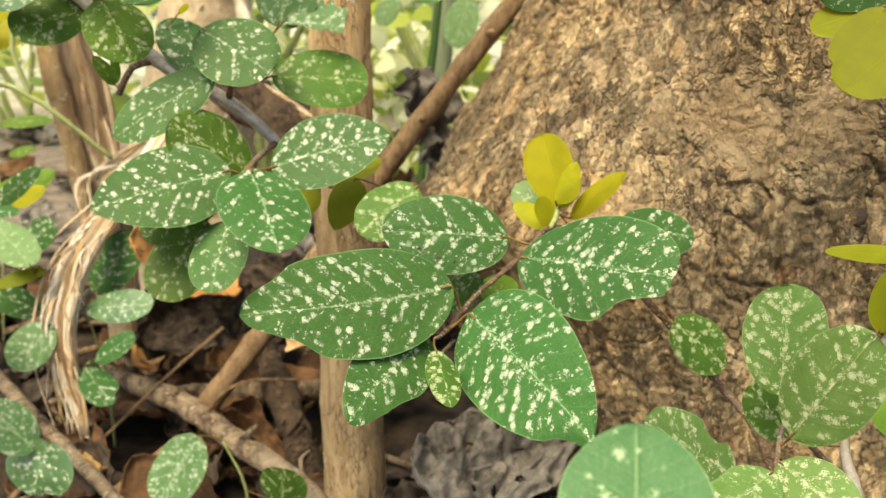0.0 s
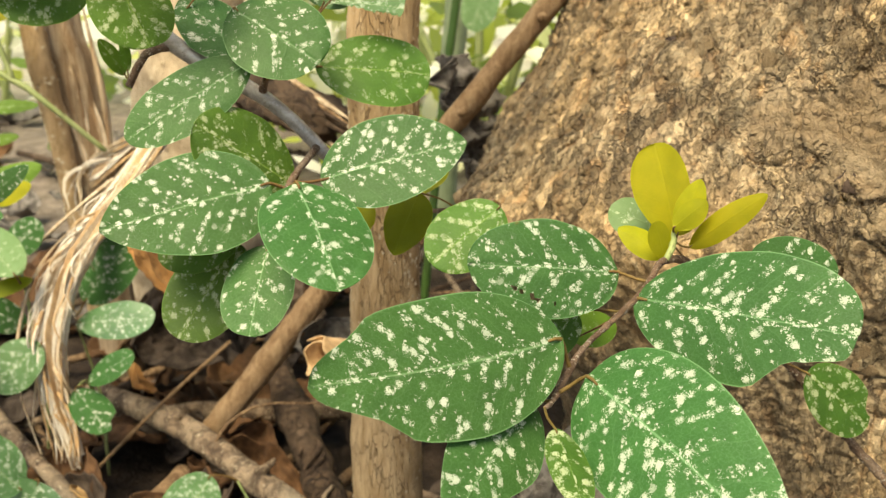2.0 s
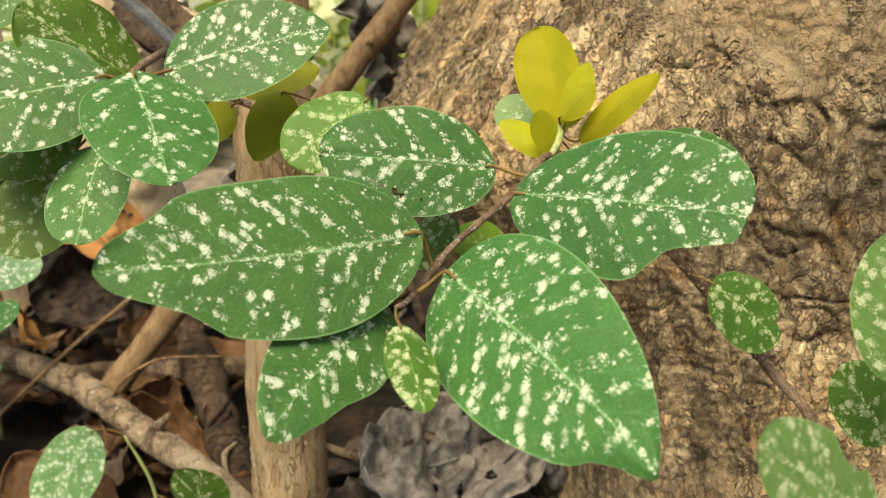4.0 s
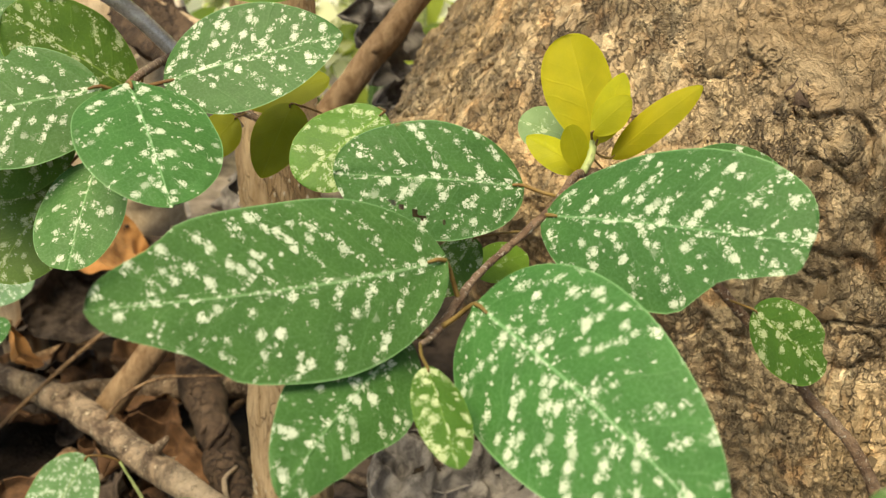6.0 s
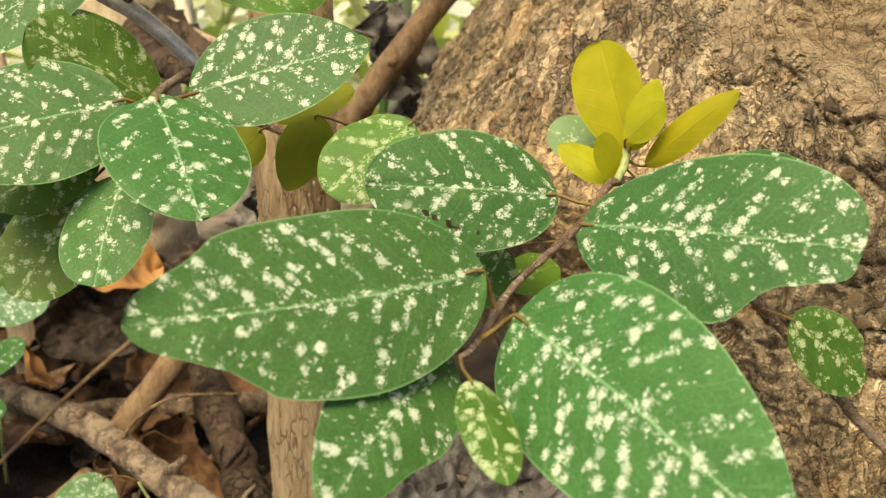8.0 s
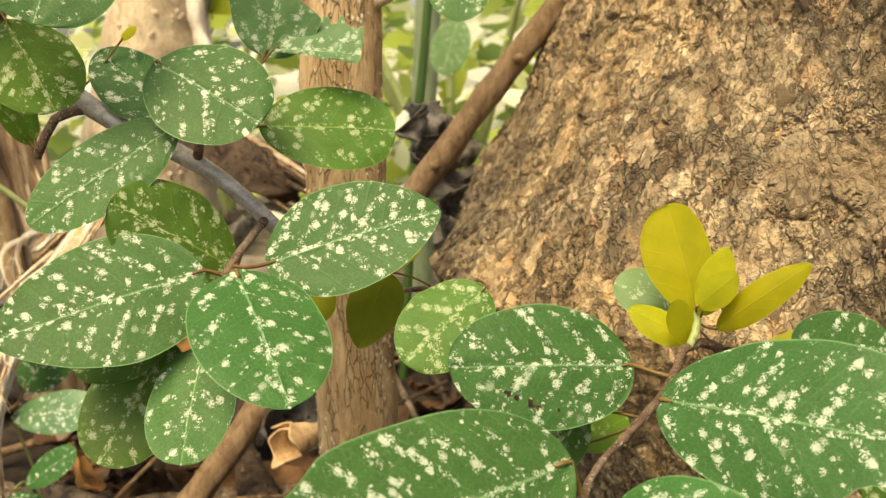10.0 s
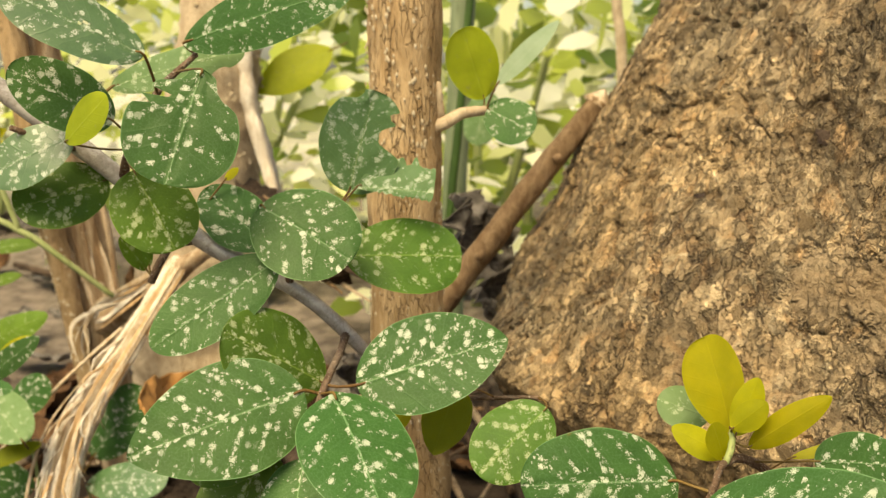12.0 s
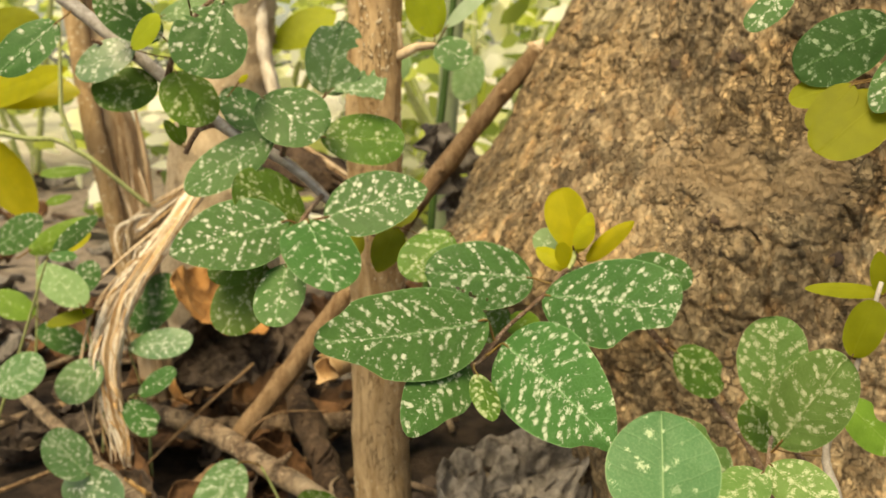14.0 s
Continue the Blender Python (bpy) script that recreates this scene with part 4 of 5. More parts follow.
for i in range(46):
    r_ = random.Random(500 + i)
    x, y, a, l = r_.uniform(-0.34, 0.09), r_.uniform(0.42, 0.85), r_.uniform(0, 3.14), r_.uniform(0.03, 0.11)
    if x > 0.02 and y > 0.45:
        y = 0.44
    h = height(x, y) + 0.008
    rad = r_.uniform(0.0012, 0.0035)
    tagged(limb("litter_stick", [(x - l * math.cos(a), y - l * math.sin(a), h, rad), (x, y, h + r_.uniform(0.002, 0.012), rad), (x + l * math.cos(a), y + l * math.sin(a), h + r_.uniform(0, 0.015), rad * 0.7)], (DEADWOOD, DARKWOOD, STICK)[i % 3], sides=7, rough=0.15, seed=i, step=0.01), "short dry stick in the brown leaf litter", "stick", "sticks in the litter")


def dead_leaf(name, place, size, turn, tilt, material, label, crumple=0.25, curl=0.6, seed=1, holes=0):
    """A dry leaf, curled and crumpled."""
    n1, n2 = (64, 50) if size[0] > 0.08 else (34, 26)
    verts, faces, gone = [], [], set()
    m = Matrix.Translation(place) @ Euler((radians(tilt[0]), radians(tilt[1]), radians(turn))).to_matrix().to_4x4()
    for i in range(n1 + 1):
        u = i / n1
        w = max(0.02, (max(1e-4, u * (1 - u)) * 4) ** 0.55) * (1 + 0.12 * noise.noise((u * 9, seed, 0)))
        for j in range(n2 + 1):
            v = 2 * j / n2 - 1
            x, y = (u - 0.5) * size[0], v * w * size[1] / 2
            q = Vector((x / size[0] * 3.2, y / size[0] * 3.2, seed * 5.3))
            z = crumple * size[1] * (0.5 * noise.noise(q) + 0.35 * (1 - 2 * abs(noise.noise(q * 1.3))) + 0.13 * (1 - 2 * abs(noise.noise(q * 3.0))) + 0.05 * (1 - 2 * abs(noise.noise(q * 6))) + 0.02 * noise.noise(q * 14))
            z += curl * size[1] * 0.5 * (v * v) * (0.6 + 0.4 * math.sin(u * 5 + seed)) + curl * 0.12 * size[0] * (2 * u - 1) ** 2
            verts.append(m @ Vector((x, y * (1 - 0.25 * curl * v * v), z)))
            if holes and noise.noise(q * 4 + Vector((7, 7, 7))) > 0.52 - 0.04 * holes:
                gone.add((i, j))
    w_ = n2 + 1
    for i in range(n1):
        for j in range(n2):
            if (i, j) not in gone:
                faces.append((i * w_ + j, i * w_ + j + 1, (i + 1) * w_ + j + 1, (i + 1) * w_ + j))
    ob = new(name, mesh(name, verts, faces, material))
    s = ob.modifiers.new("thickness", "SOLIDIFY")
    s.thickness = 0.0004
    if name == "dead_leaf":
        mid = [verts[i * w_ + n2 // 2] for i in range(0, n1 + 1, max(1, n1 // 12)) if (i, n2 // 2) not in gone]
        limb("midrib", [(*q, 0.0006) for q in mid], material, ob, "raised dry midrib", sides=6, rough=0.1)
    return tagged(ob, label, "dead leaf")


dead_leaf("dead_leaf", (0.022, 0.432, 0.034), (0.085, 0.070), 20, (38, -8), GREYLEAF, "large crumpled grey dead leaf beside the trunk", 0.55, 0.5, 3, 1)
dead_leaf("dead_leaf", (0.048, 0.440, 0.018), (0.06, 0.05), 120, (25, 12), GREYLEAF, "crumpled grey-brown dead leaf at the trunk foot", 0.5, 0.4, 8, 1)
dead_leaf("dead_leaf", (-0.170, 0.60, 0.065), (0.085, 0.07), 40, (55, -10), DARKLEAF, "dark grey wrinkled dead leaf propped on sticks", 0.45, 0.3, 5)
dead_leaf("dead_leaf", (-0.125, 0.625, 0.07), (0.06, 0.05), -30, (60, 10), DARKLEAF, "small dark grey wrinkled dead leaf", 0.5, 0.3, 15)
dead_leaf("dead_leaf", (-0.170, 0.57, 0.104), (0.105, 0.062), 65, (50, 25), RUSTLEAF, "rust-orange dry leaf hanging among green leaves", 0.15, 0.35, 11)
dead_leaf("dead_leaf", (-0.190, 0.53, 0.058), (0.055, 0.030), 110, (60, 10), RUSTLEAF, "rust-brown dry leaf in the litter", 0.2, 0.4, 12)
dead_leaf("dead_leaf", (-0.193, 0.46, 0.024), (0.026, 0.018), 130, (50, 0), TANLEAF, "small tan dry leaf on the litter", 0.1, 0.3, 14)
dead_leaf("dead_leaf", (-0.016, 0.575, 0.205), (0.075, 0.050), 60, (70, 20), GREYLEAF, "brown crumpled dry leaf caught behind the stick", 0.55, 0.15, 22, 1)
dead_leaf("dead_leaf", (0.000, 0.56, 0.165), (0.05, 0.04), 40, (50, 20), GREYLEAF, "shrivelled grey leaf beside the trunk", 0.6, 0.5, 24)
dead_leaf("dead_leaf", (-0.078, 0.54, 0.075), (0.05, 0.035), 20, (60, 0), GREYLEAF, "pale curled dry leaf behind the stem", 0.35, 0.9, 26, 1)
dead_leaf("dead_leaf", (-0.090, 0.60, 0.11), (0.06, 0.05), 60, (70, 0), GREYLEAF, "pale grey shrivelled leaf behind the stem", 0.6, 0.5, 27, 1)


def rolled_leaf(place, axis, length, radius, turns, material, label, seed):
    """A dry leaf rolled into a loose scroll about an axis, with ragged ends."""
    ax = Vector(axis).normalized()
    u = ax.cross(Vector((0, 0, 1))).normalized()
    w = u.cross(ax)
    na, nl, verts, faces = 44, 16, [], []
    for i in range(nl + 1):
        f = i / nl
        for k in range(na + 1):
            g = k / na
            a = 2 * math.pi * turns * g + 0.5
            r = radius * (0.72 + 0.34 * g) * (1 + 0.38 * noise.noise((f * 4, g * 6, seed)) + 0.12 * noise.noise((f * 14, g * 20, seed))) * (1 - 0.45 * f)
            edge = 0.55 * length * noise.noise((g * 7, seed, 2)) * (2 * f - 1)
            verts.append(Vector(place) + ax * (f * length + edge) + u * r * math.cos(a) + w * r * math.sin(a))
    for i in range(nl):
        for k in range(na):
            o = i * (na + 1) + k
            faces.append((o, o + 1, o + na + 2, o + na + 1))
    ob = new("rolled_leaf", mesh("rolled_leaf", verts, faces, material))
    ob.modifiers.new("thickness", "SOLIDIFY").thickness = 0.0007
    return tagged(ob, label, "dead leaf")


rolled_leaf((-0.0815, 0.480, 0.0915), (0.55, 0.80, -0.10), 0.022, 0.0088, 1.3, TANFIBRE, "pale dry leaf rolled into a scroll behind the stem", 3.0)
for i in range(120):
    r_ = random.Random(900 + i)
    x, y = r_.uniform(-0.40, 0.10), r_.uniform(0.38, 0.95)
    if x > 0.0 and y > 0.46:
        x -= 0.2
    s = r_.uniform(0.03, 0.07)
    dead_leaf("litter_leaf", (x, y, height(x, y) + r_.uniform(0.006, 0.018)), (s, s * r_.uniform(0.5, 0.75)), r_.uniform(0, 360), (r_.uniform(-28, 28), r_.uniform(-28, 28)), (BROWNLEAF, DARKLEAF, BROWNLEAF, DARKLEAF)[i % 4], "curled dry leaf in the brown woodland litter", r_.uniform(0.2, 0.5), r_.uniform(0.2, 0.8), 40 + i)["group"] = "leaf litter"

for i in range(110):
    r_ = random.Random(1900 + i)
    x, y = r_.uniform(-1.1, 0.05), r_.uniform(0.70, 2.0)
    if x > -0.25 and y < 0.95:
        x -= 0.45
    s = r_.uniform(0.05, 0.11)
    dead_leaf("litter_leaf", (x, y, height(x, y) + r_.uniform(0.004, 0.016)), (s, s * r_.uniform(0.5, 0.75)), r_.uniform(0, 360), (r_.uniform(-24, 24), r_.uniform(-24, 24)), (BROWNLEAF, GREYLEAF, DARKLEAF, GREYLEAF)[i % 4], "curled dry leaf scattered on the bare clearing soil", r_.uniform(0.2, 0.5), r_.uniform(0.2, 0.8), 240 + i)["group"] = "leaf litter"

# ---- plants ----
arch = thing("speckled_shrub", (-0.20, 0.40, 0), "arching grey shrub branch with white-speckled green leaves", "shrub")
branch(arch, "branch", [(-0.30, 0.33, -0.01, 0.0042), (-0.29, 0.335, 0.20, 0.0040), (-0.245, 0.345, 0.315, 0.0037), (-0.200, 0.350, 0.322, 0.0034), (-0.1719, 0.356, 0.2977, 0.0031), (-0.1417, 0.36, 0.2722, 0.0030), (-0.1091, 0.36, 0.2444, 0.0028), (-0.0805, 0.362, 0.2269, 0.0025), (-0.0623, 0.363, 0.209, 0.0022), (-0.0500, 0.366, 0.192, 0.0014)], GREYTWIG, "smooth grey branch", sides=14, rough=0.06, grain=90, seed=51)
branch(arch, "twig", [(-0.066, 0.362, 0.2125, 0.0014), (-0.0665, 0.345, 0.212, 0.0012), (-0.0694, 0.326, 0.2083, 0.0011), (-0.0720, 0.322, 0.202, 0.0008)], TWIG, rough=0.1)
branch(arch, "twig", [(-0.0560, 0.365, 0.200, 0.0013), (-0.032, 0.360, 0.192, 0.0009), (-0.010, 0.325, 0.203, 0.0006)], TWIG, rough=0.1)
branch(arch, "twig", [(-0.1309, 0.36, 0.2632, 0.0015), (-0.1259, 0.352, 0.2726, 0.0013), (-0.119, 0.36, 0.2888, 0.0011), (-0.108, 0.366, 0.3, 0.0009)], TWIG, rough=0.1)
branch(arch, "twig_stub", [(-0.1097, 0.36, 0.2449, 0.0018), (-0.1182, 0.357, 0.2421, 0.0014), (-0.1242, 0.357, 0.2319, 0.0012)], TWIG, rough=0.2)
branch(arch, "twig", [(-0.1417, 0.36, 0.2722, 0.0013), (-0.150, 0.352, 0.276, 0.001), (-0.157, 0.346, 0.280, 0.0008)], TWIG, rough=0.1)
branch(arch, "twig_stub", [(-0.0835, 0.362, 0.229, 0.0016), (-0.0815, 0.358, 0.2345, 0.0012)], TWIG, rough=0.2)
leaf(arch, (-0.0089, 0.3160, 0.2034), (-0.0285, 0.3060, 0.1891), (-0.0442, -0.7886, 0.6133), 0.0202, OLIVE, q=.5, p=.5, blunt=1)
leaf(arch, (-0.0323, 0.3380, 0.2026), (-0.0397, 0.3300, 0.1848), (-0.2333, -0.8459, 0.4795), 0.0148, LIME, q=.7, p=.5)
leaf(arch, (-0.0452, 0.3430, 0.2025), (-0.0230, 0.3440, 0.2085), (-0.2577, -0.7729, 0.5799), 0.0125, LIME, q=.6, p=.55)
leaf(arch, (-0.0750, 0.3220, 0.2082), (-0.1174, 0.3010, 0.1988), (0.1993, -0.7075, 0.6780), 0.0336, SPECKLED, q=.78, p=.55, bend=.06, fold=.08)
leaf(arch, (-0.0661, 0.3140, 0.2100), (-0.0515, 0.2840, 0.1880), (0.2654, -0.4819, 0.8350), 0.0312, SPECKLED, q=.62, p=.55, bend=.05)
leaf(arch, (-0.0605, 0.3220, 0.2092), (-0.0185, 0.3240, 0.2207), (-0.1045, -0.8429, 0.5278), 0.0272, SPECKLED, q=.70, p=.55, bend=.06, fold=-.06)
leaf(arch, (-0.0470, 0.3420, 0.1985), (-0.0560, 0.3400, 0.1890), (-0.10, -0.85, 0.50), 0.0115, LIME, q=.5, p=.5)
leaf(arch, (-0.0705, 0.3360, 0.2052), (-0.0966, 0.3260, 0.2248), (0.5749, -0.7117, 0.4038), 0.0276, OLIVE, q=.5, p=.5)
leaf(arch, (-0.0828, 0.3410, 0.2412), (-0.1181, 0.3310, 0.2186), (-0.0595, -0.8758, 0.4791), 0.0207, SPECKLED, q=.55, p=.6, bend=.05)
leaf(arch, (-0.0652, 0.3570, 0.2389), (-0.0289, 0.3630, 0.2366), (0.1702, -0.8279, 0.5344), 0.0257, OLIVE, q=.45, p=.6, bend=.05)
leaf(arch, (-0.0879, 0.3450, 0.2565), (-0.0615, 0.3350, 0.2416), (0.0565, -0.7805, 0.6226), 0.0294, SPECKLED, q=.42, p=.45)
leaf(arch, (-0.0884, 0.3590, 0.2416), (-0.1081, 0.3660, 0.2593), (0.2457, -0.7759, 0.5811), 0.0200, SPECKLED, q=.5, p=.5)
leaf(arch, (-0.1232, 0.3450, 0.2673), (-0.1109, 0.3380, 0.2452), (0.4699, -0.7325, 0.4927), 0.0250, OLIVE, q=.45, p=.5)
leaf(arch, (-0.1362, 0.3620, 0.2632), (-0.1591, 0.3480, 0.2564), (0.3402, -0.7989, 0.4960), 0.0208, OLIVE, q=.45, p=.5)
leaf(arch, (-0.1000, 0.3360, 0.2950), (-0.1085, 0.3220, 0.2655), (0.2856, -0.6895, 0.6656), 0.0300, SPECKLED, q=.42, p=.62, nu=50, nv=20, bites=[(-1, .10, .06, .45), (-1, .30, .035, .55), (-1, .40, .03, .30), (1, .16, .10, .35)])
leaf(arch, (-0.1116, 0.3660, 0.3034), (-0.0571, 0.3400, 0.3169), (-0.4580, -0.8733, 0.1660), 0.0183, SPECKLED, q=.62, p=.6, bend=.06)
leaf(arch, (-0.1382, 0.3790, 0.2907), (-0.0951, 0.3750, 0.3016), (-0.1586, -0.9472, 0.2788), 0.0126, PALE, q=.4, p=.5, bites=[(-1, .8, .06, .3), (1, .7, .05, .3), (-1, .62, .04, .2)])
leaf(arch, (-0.1150, 0.3350, 0.2991), (-0.1476, 0.3250, 0.3160), (0.25, -0.80, 0.54), 0.0190, GLOSSY, q=.5, p=.55, nu=60, nv=30, holes=[(.42, -.15, .035), (.46, -.05, .025)])
leaf(arch, (-0.1277, 0.3450, 0.2813), (-0.1514, 0.3350, 0.2964), (0.5327, -0.7834, 0.3201), 0.0194, SPECKLED, q=.5, p=.5)
leaf(arch, (-0.1394, 0.3450, 0.2774), (-0.1647, 0.3450, 0.2662), (0.10, -0.84, 0.52), 0.0177, GLOSSY, q=.5, p=.5)
leaf(arch, (-0.1367, 0.3320, 0.2763), (-0.1229, 0.3260, 0.2885), (-0.0772, -0.9268, 0.3675), 0.0103, SPRING, q=.5, p=.6)
leaf(arch, (-0.1261, 0.3600, 0.2353), (-0.1320, 0.3550, 0.2464), (0.7103, -0.7012, 0.0611), 0.0060, FRESH, q=.6, p=.55)
leaf(arch, (-0.1252, 0.3600, 0.2364), (-0.1261, 0.3600, 0.2469), (0.6117, -0.7895, 0.0503), 0.0039, FRESH, q=.6, p=.55)
leaf(arch, (-0.1015, 0.3650, 0.2620), (-0.0972, 0.3650, 0.2655), (-0.1964, -0.9506, 0.2403), 0.0029, YOUNG, q=.6, p=.55)
leaf(arch, (-0.0871, 0.3320, 0.1879), (-0.1021, 0.3150, 0.1631), (-0.0342, -0.8151, 0.5783), 0.0241, OLIVE, q=.45, p=.5)
leaf(arch, (-0.0747, 0.3130, 0.1920), (-0.0776, 0.2950, 0.1714), (-0.1472, -0.7351, 0.6618), 0.0209, SPECKLED, q=.45, p=.5)
leaf(arch, (-0.0848, 0.3300, 0.1951), (-0.1075, 0.3200, 0.1850), (0.1103, -0.8189, 0.5632), 0.0180, OLIVE, q=.5, p=.5)
leaf(arch, (-0.0640, 0.3670, 0.2570), (-0.0545, 0.3660, 0.2882), (0.05, -0.80, 0.60), 0.0262, MOTTLED, q=.42, p=.42, nu=60, nv=30, bites=[(-1, .60, .13, .62), (-1, .80, .05, .35), (1, .93, .06, .5)], holes=[(.62, .30, .012), (.70, .12, .009), (.55, .05, .008), (.75, -.2, .009), (.48, .4, .008)])
leaf(arch, (-0.0610, 0.3646, 0.2590), (-0.0374, 0.3598, 0.2572), (0.10, -0.85, 0.52), 0.0250, MOTTLED, q=.22, p=.62, nu=50, nv=24, bites=[(-1, .5, .8, .80), (1, .62, .06, .30), (1, .85, .12, .35)])
leaf(arch, (-0.1707, 0.3450, 0.2869), (-0.1923, 0.3350, 0.2665), (0.1645, -0.9431, 0.2889), 0.0174, SPECKLED, q=.5, p=.5)

front = thing("speckled_shrub", (0.135, 0.300, 0), "slender brown twig bearing large white-speckled leaves and yellow shoots", "shrub")
branch(front, "twig", [(0.135, 0.285, -0.01, 0.0022), (0.128, 0.292, 0.06, 0.0020), (0.1134, 0.300, 0.113, 0.0016), (0.0997, 0.312, 0.132, 0.0014), (0.0768, 0.316, 0.1581, 0.0013), (0.0507, 0.315, 0.1843, 0.0013), (0.0359, 0.303, 0.1915, 0.0010), (0.0271, 0.29, 0.1867, 0.00088), (0.0162, 0.282, 0.1796, 0.0008), (0.0096, 0.278, 0.1748, 0.00078), (0.004, 0.268, 0.171, 0.0009), (-0.0002, 0.259, 0.1693, 0.0007), (-0.0025, 0.255, 0.1695, 0.0005)], TWIG, sides=14, rough=0.20, grain=420, seed=61, step=0.0015)
branch(front, "young_shoot", [(0.0359, 0.303, 0.1915, 0.0010), (0.0380, 0.305, 0.1945, 0.0010), (0.0393, 0.308, 0.1985, 0.0009)], GREENSTEM, "soft yellow-green shoot", rough=0.08)
leaf(front, (0.0027, 0.2690, 0.1811), (-0.0544, 0.2340, 0.1850), (0.4377, -0.6447, 0.6268), 0.0340, SPECKLED, q=.62, p=.53, bend=.06, fold=.08, wave=.03, hook=.010, bow=.030, bites=[(-1, .88, .10, .18), (1, .86, .12, .26)])
leaf(front, (0.0076, 0.2590, 0.1757), (0.0385, 0.2030, 0.1641), (-0.6204, -0.4712, 0.6270), 0.0345, SPECKLED, q=.74, p=.44, bend=.08, fold=.08, hook=-.03, bites=[(-1, .90, .09, .36)])
leaf(front, (0.0248, 0.2880, 0.1855), (0.0645, 0.2480, 0.1901), (-0.6059, -0.5333, 0.5903), 0.0343, SPECKLED, q=.38, p=.52, bend=.06, fold=.08, bites=[(-1, .84, .15, .42)])
leaf(front, (0.0216, 0.2970, 0.1899), (-0.0194, 0.2870, 0.1945), (0.2554, -0.7943, 0.5512), 0.0275, SPECKLED, q=.50, p=.48, bend=.05, nu=110, nv=56, holes=[(.71, .47, .020), (.67, .53, .020), (.60, .60, .020), (.565, .65, .018), (.45, .70, .011)])
leaf(front, (-0.0045, 0.2613, 0.1686), (-0.0266, 0.2250, 0.1588), (0.4985, -0.4961, 0.7109), 0.0220, SPECKLED, q=.62, p=.5, bend=.05, hook=.03, bites=[(1, .75, .25, .22)])
leaf(front, (-0.0019, 0.2420, 0.1706), (0.0021, 0.2240, 0.1614), (0.1399, -0.4271, 0.8933), 0.0093, OLIVE, q=.6, p=.55)
leaf(front, (0.0582, 0.3000, 0.1927), (0.0853, 0.3050, 0.1883), (0.2353, -0.8226, 0.5176), 0.0165, SPECKLED, q=.45, p=.5)
leaf(front, (0.0796, 0.3040, 0.1582), (0.0984, 0.3020, 0.1428), (0.2225, -0.8949, 0.3869), 0.0189, OLIVE, q=.45, p=.5, bites=[(1, .9, .08, .5)])
leaf(front, (0.0411, 0.3140, 0.1956), (0.0343, 0.3180, 0.2216), (0.2379, -0.9487, 0.2085), 0.0180, YOUNG, q=.42, p=.6, bend=.1, fold=.28)
leaf(front, (0.0394, 0.3060, 0.1979), (0.0445, 0.3050, 0.2139), (-0.5485, -0.8271, 0.1227), 0.0080, YOUNG, q=.66, p=.6, fold=.30, bend=.09)
leaf(front, (0.0377, 0.3040, 0.2006), (0.0451, 0.3000, 0.2090), (-0.6286, -0.7537, 0.1920), 0.0075, YOUNG, q=.66, p=.6, fold=.30, bend=.09)
leaf(front, (0.0430, 0.3060, 0.1945), (0.0588, 0.2940, 0.2122), (-0.7041, -0.6923, 0.1582), 0.0079, YOUNG, q=.66, p=.6, fold=.30, bend=.09)
leaf(front, (0.0376, 0.3080, 0.1914), (0.0242, 0.3120, 0.1984), (0.0250, -0.8444, 0.5351), 0.0082, YOUNG, q=.66, p=.6, fold=.30, bend=.09)
leaf(front, (0.0365, 0.3060, 0.1912), (0.0324, 0.3040, 0.2022), (0.3500, -0.9359, -0.0409), 0.0071, YOUNG, q=.5, p=.6)
leaf(front, (0.0386, 0.3250, 0.1957), (0.0251, 0.3300, 0.2000), (-0.1211, -0.8143, 0.5677), 0.0126, PALE, q=.5, p=.5)
leaf(front, (0.0571, 0.3120, 0.1885), (0.0805, 0.3090, 0.1940), (-0.3493, -0.6520, 0.6730), 0.0042, YOUNG, q=.5, p=.6)
leaf(front, (0.0121, 0.3050, 0.1759), (0.0022, 0.3000, 0.1640), (-0.2667, -0.7884, 0.5544), 0.0118, OLIVE, q=.5, p=.5)
leaf(front, (0.0126, 0.3100, 0.1657), (0.0266, 0.3200, 0.1678), (0.3237, -0.6066, 0.7262), 0.0111, FRESH, q=.5, p=.5)

side = thing("speckled_shrub", (0.165, 0.23, 0), "low shrub with speckled leaves and bright yellow young leaves", "shrub")
branch(side, "branch", [(0.165, 0.225, -0.01, 0.0030), (0.160, 0.232, 0.10, 0.0028), (0.150, 0.245, 0.19, 0.0026), (0.150, 0.26, 0.27, 0.0022), (0.140, 0.28, 0.33, 0.0015)], SIDETWIG, rough=0.1, seed=71)
branch(side, "twig", [(0.162, 0.23, 0.06, 0.0022), (0.1215, 0.232, 0.1084, 0.0020), (0.1186, 0.24, 0.1275, 0.0018), (0.1184, 0.25, 0.140, 0.0014), (0.123, 0.246, 0.165, 0.001), (0.130, 0.246, 0.20, 0.0008)], SIDETWIG, rough=0.12, seed=73)
branch(side, "twig", [(0.1186, 0.24, 0.1275, 0.0012), (0.105, 0.232, 0.142, 0.001), (0.0945, 0.235, 0.152, 0.0008), (0.085, 0.215, 0.146, 0.0006)], TWIG, rough=0.1)
leaf(side, (0.0926, 0.2360, 0.1598), (0.0930, 0.2380, 0.1909), (-0.1523, -0.9862, 0.0653), 0.0223, PATCHED, q=.42, p=.5)
leaf(side, (0.0908, 0.2220, 0.1541), (0.1030, 0.2080, 0.1870), (-0.55, -0.78, 0.30), 0.0230, PATCHED, q=.45, p=.5)
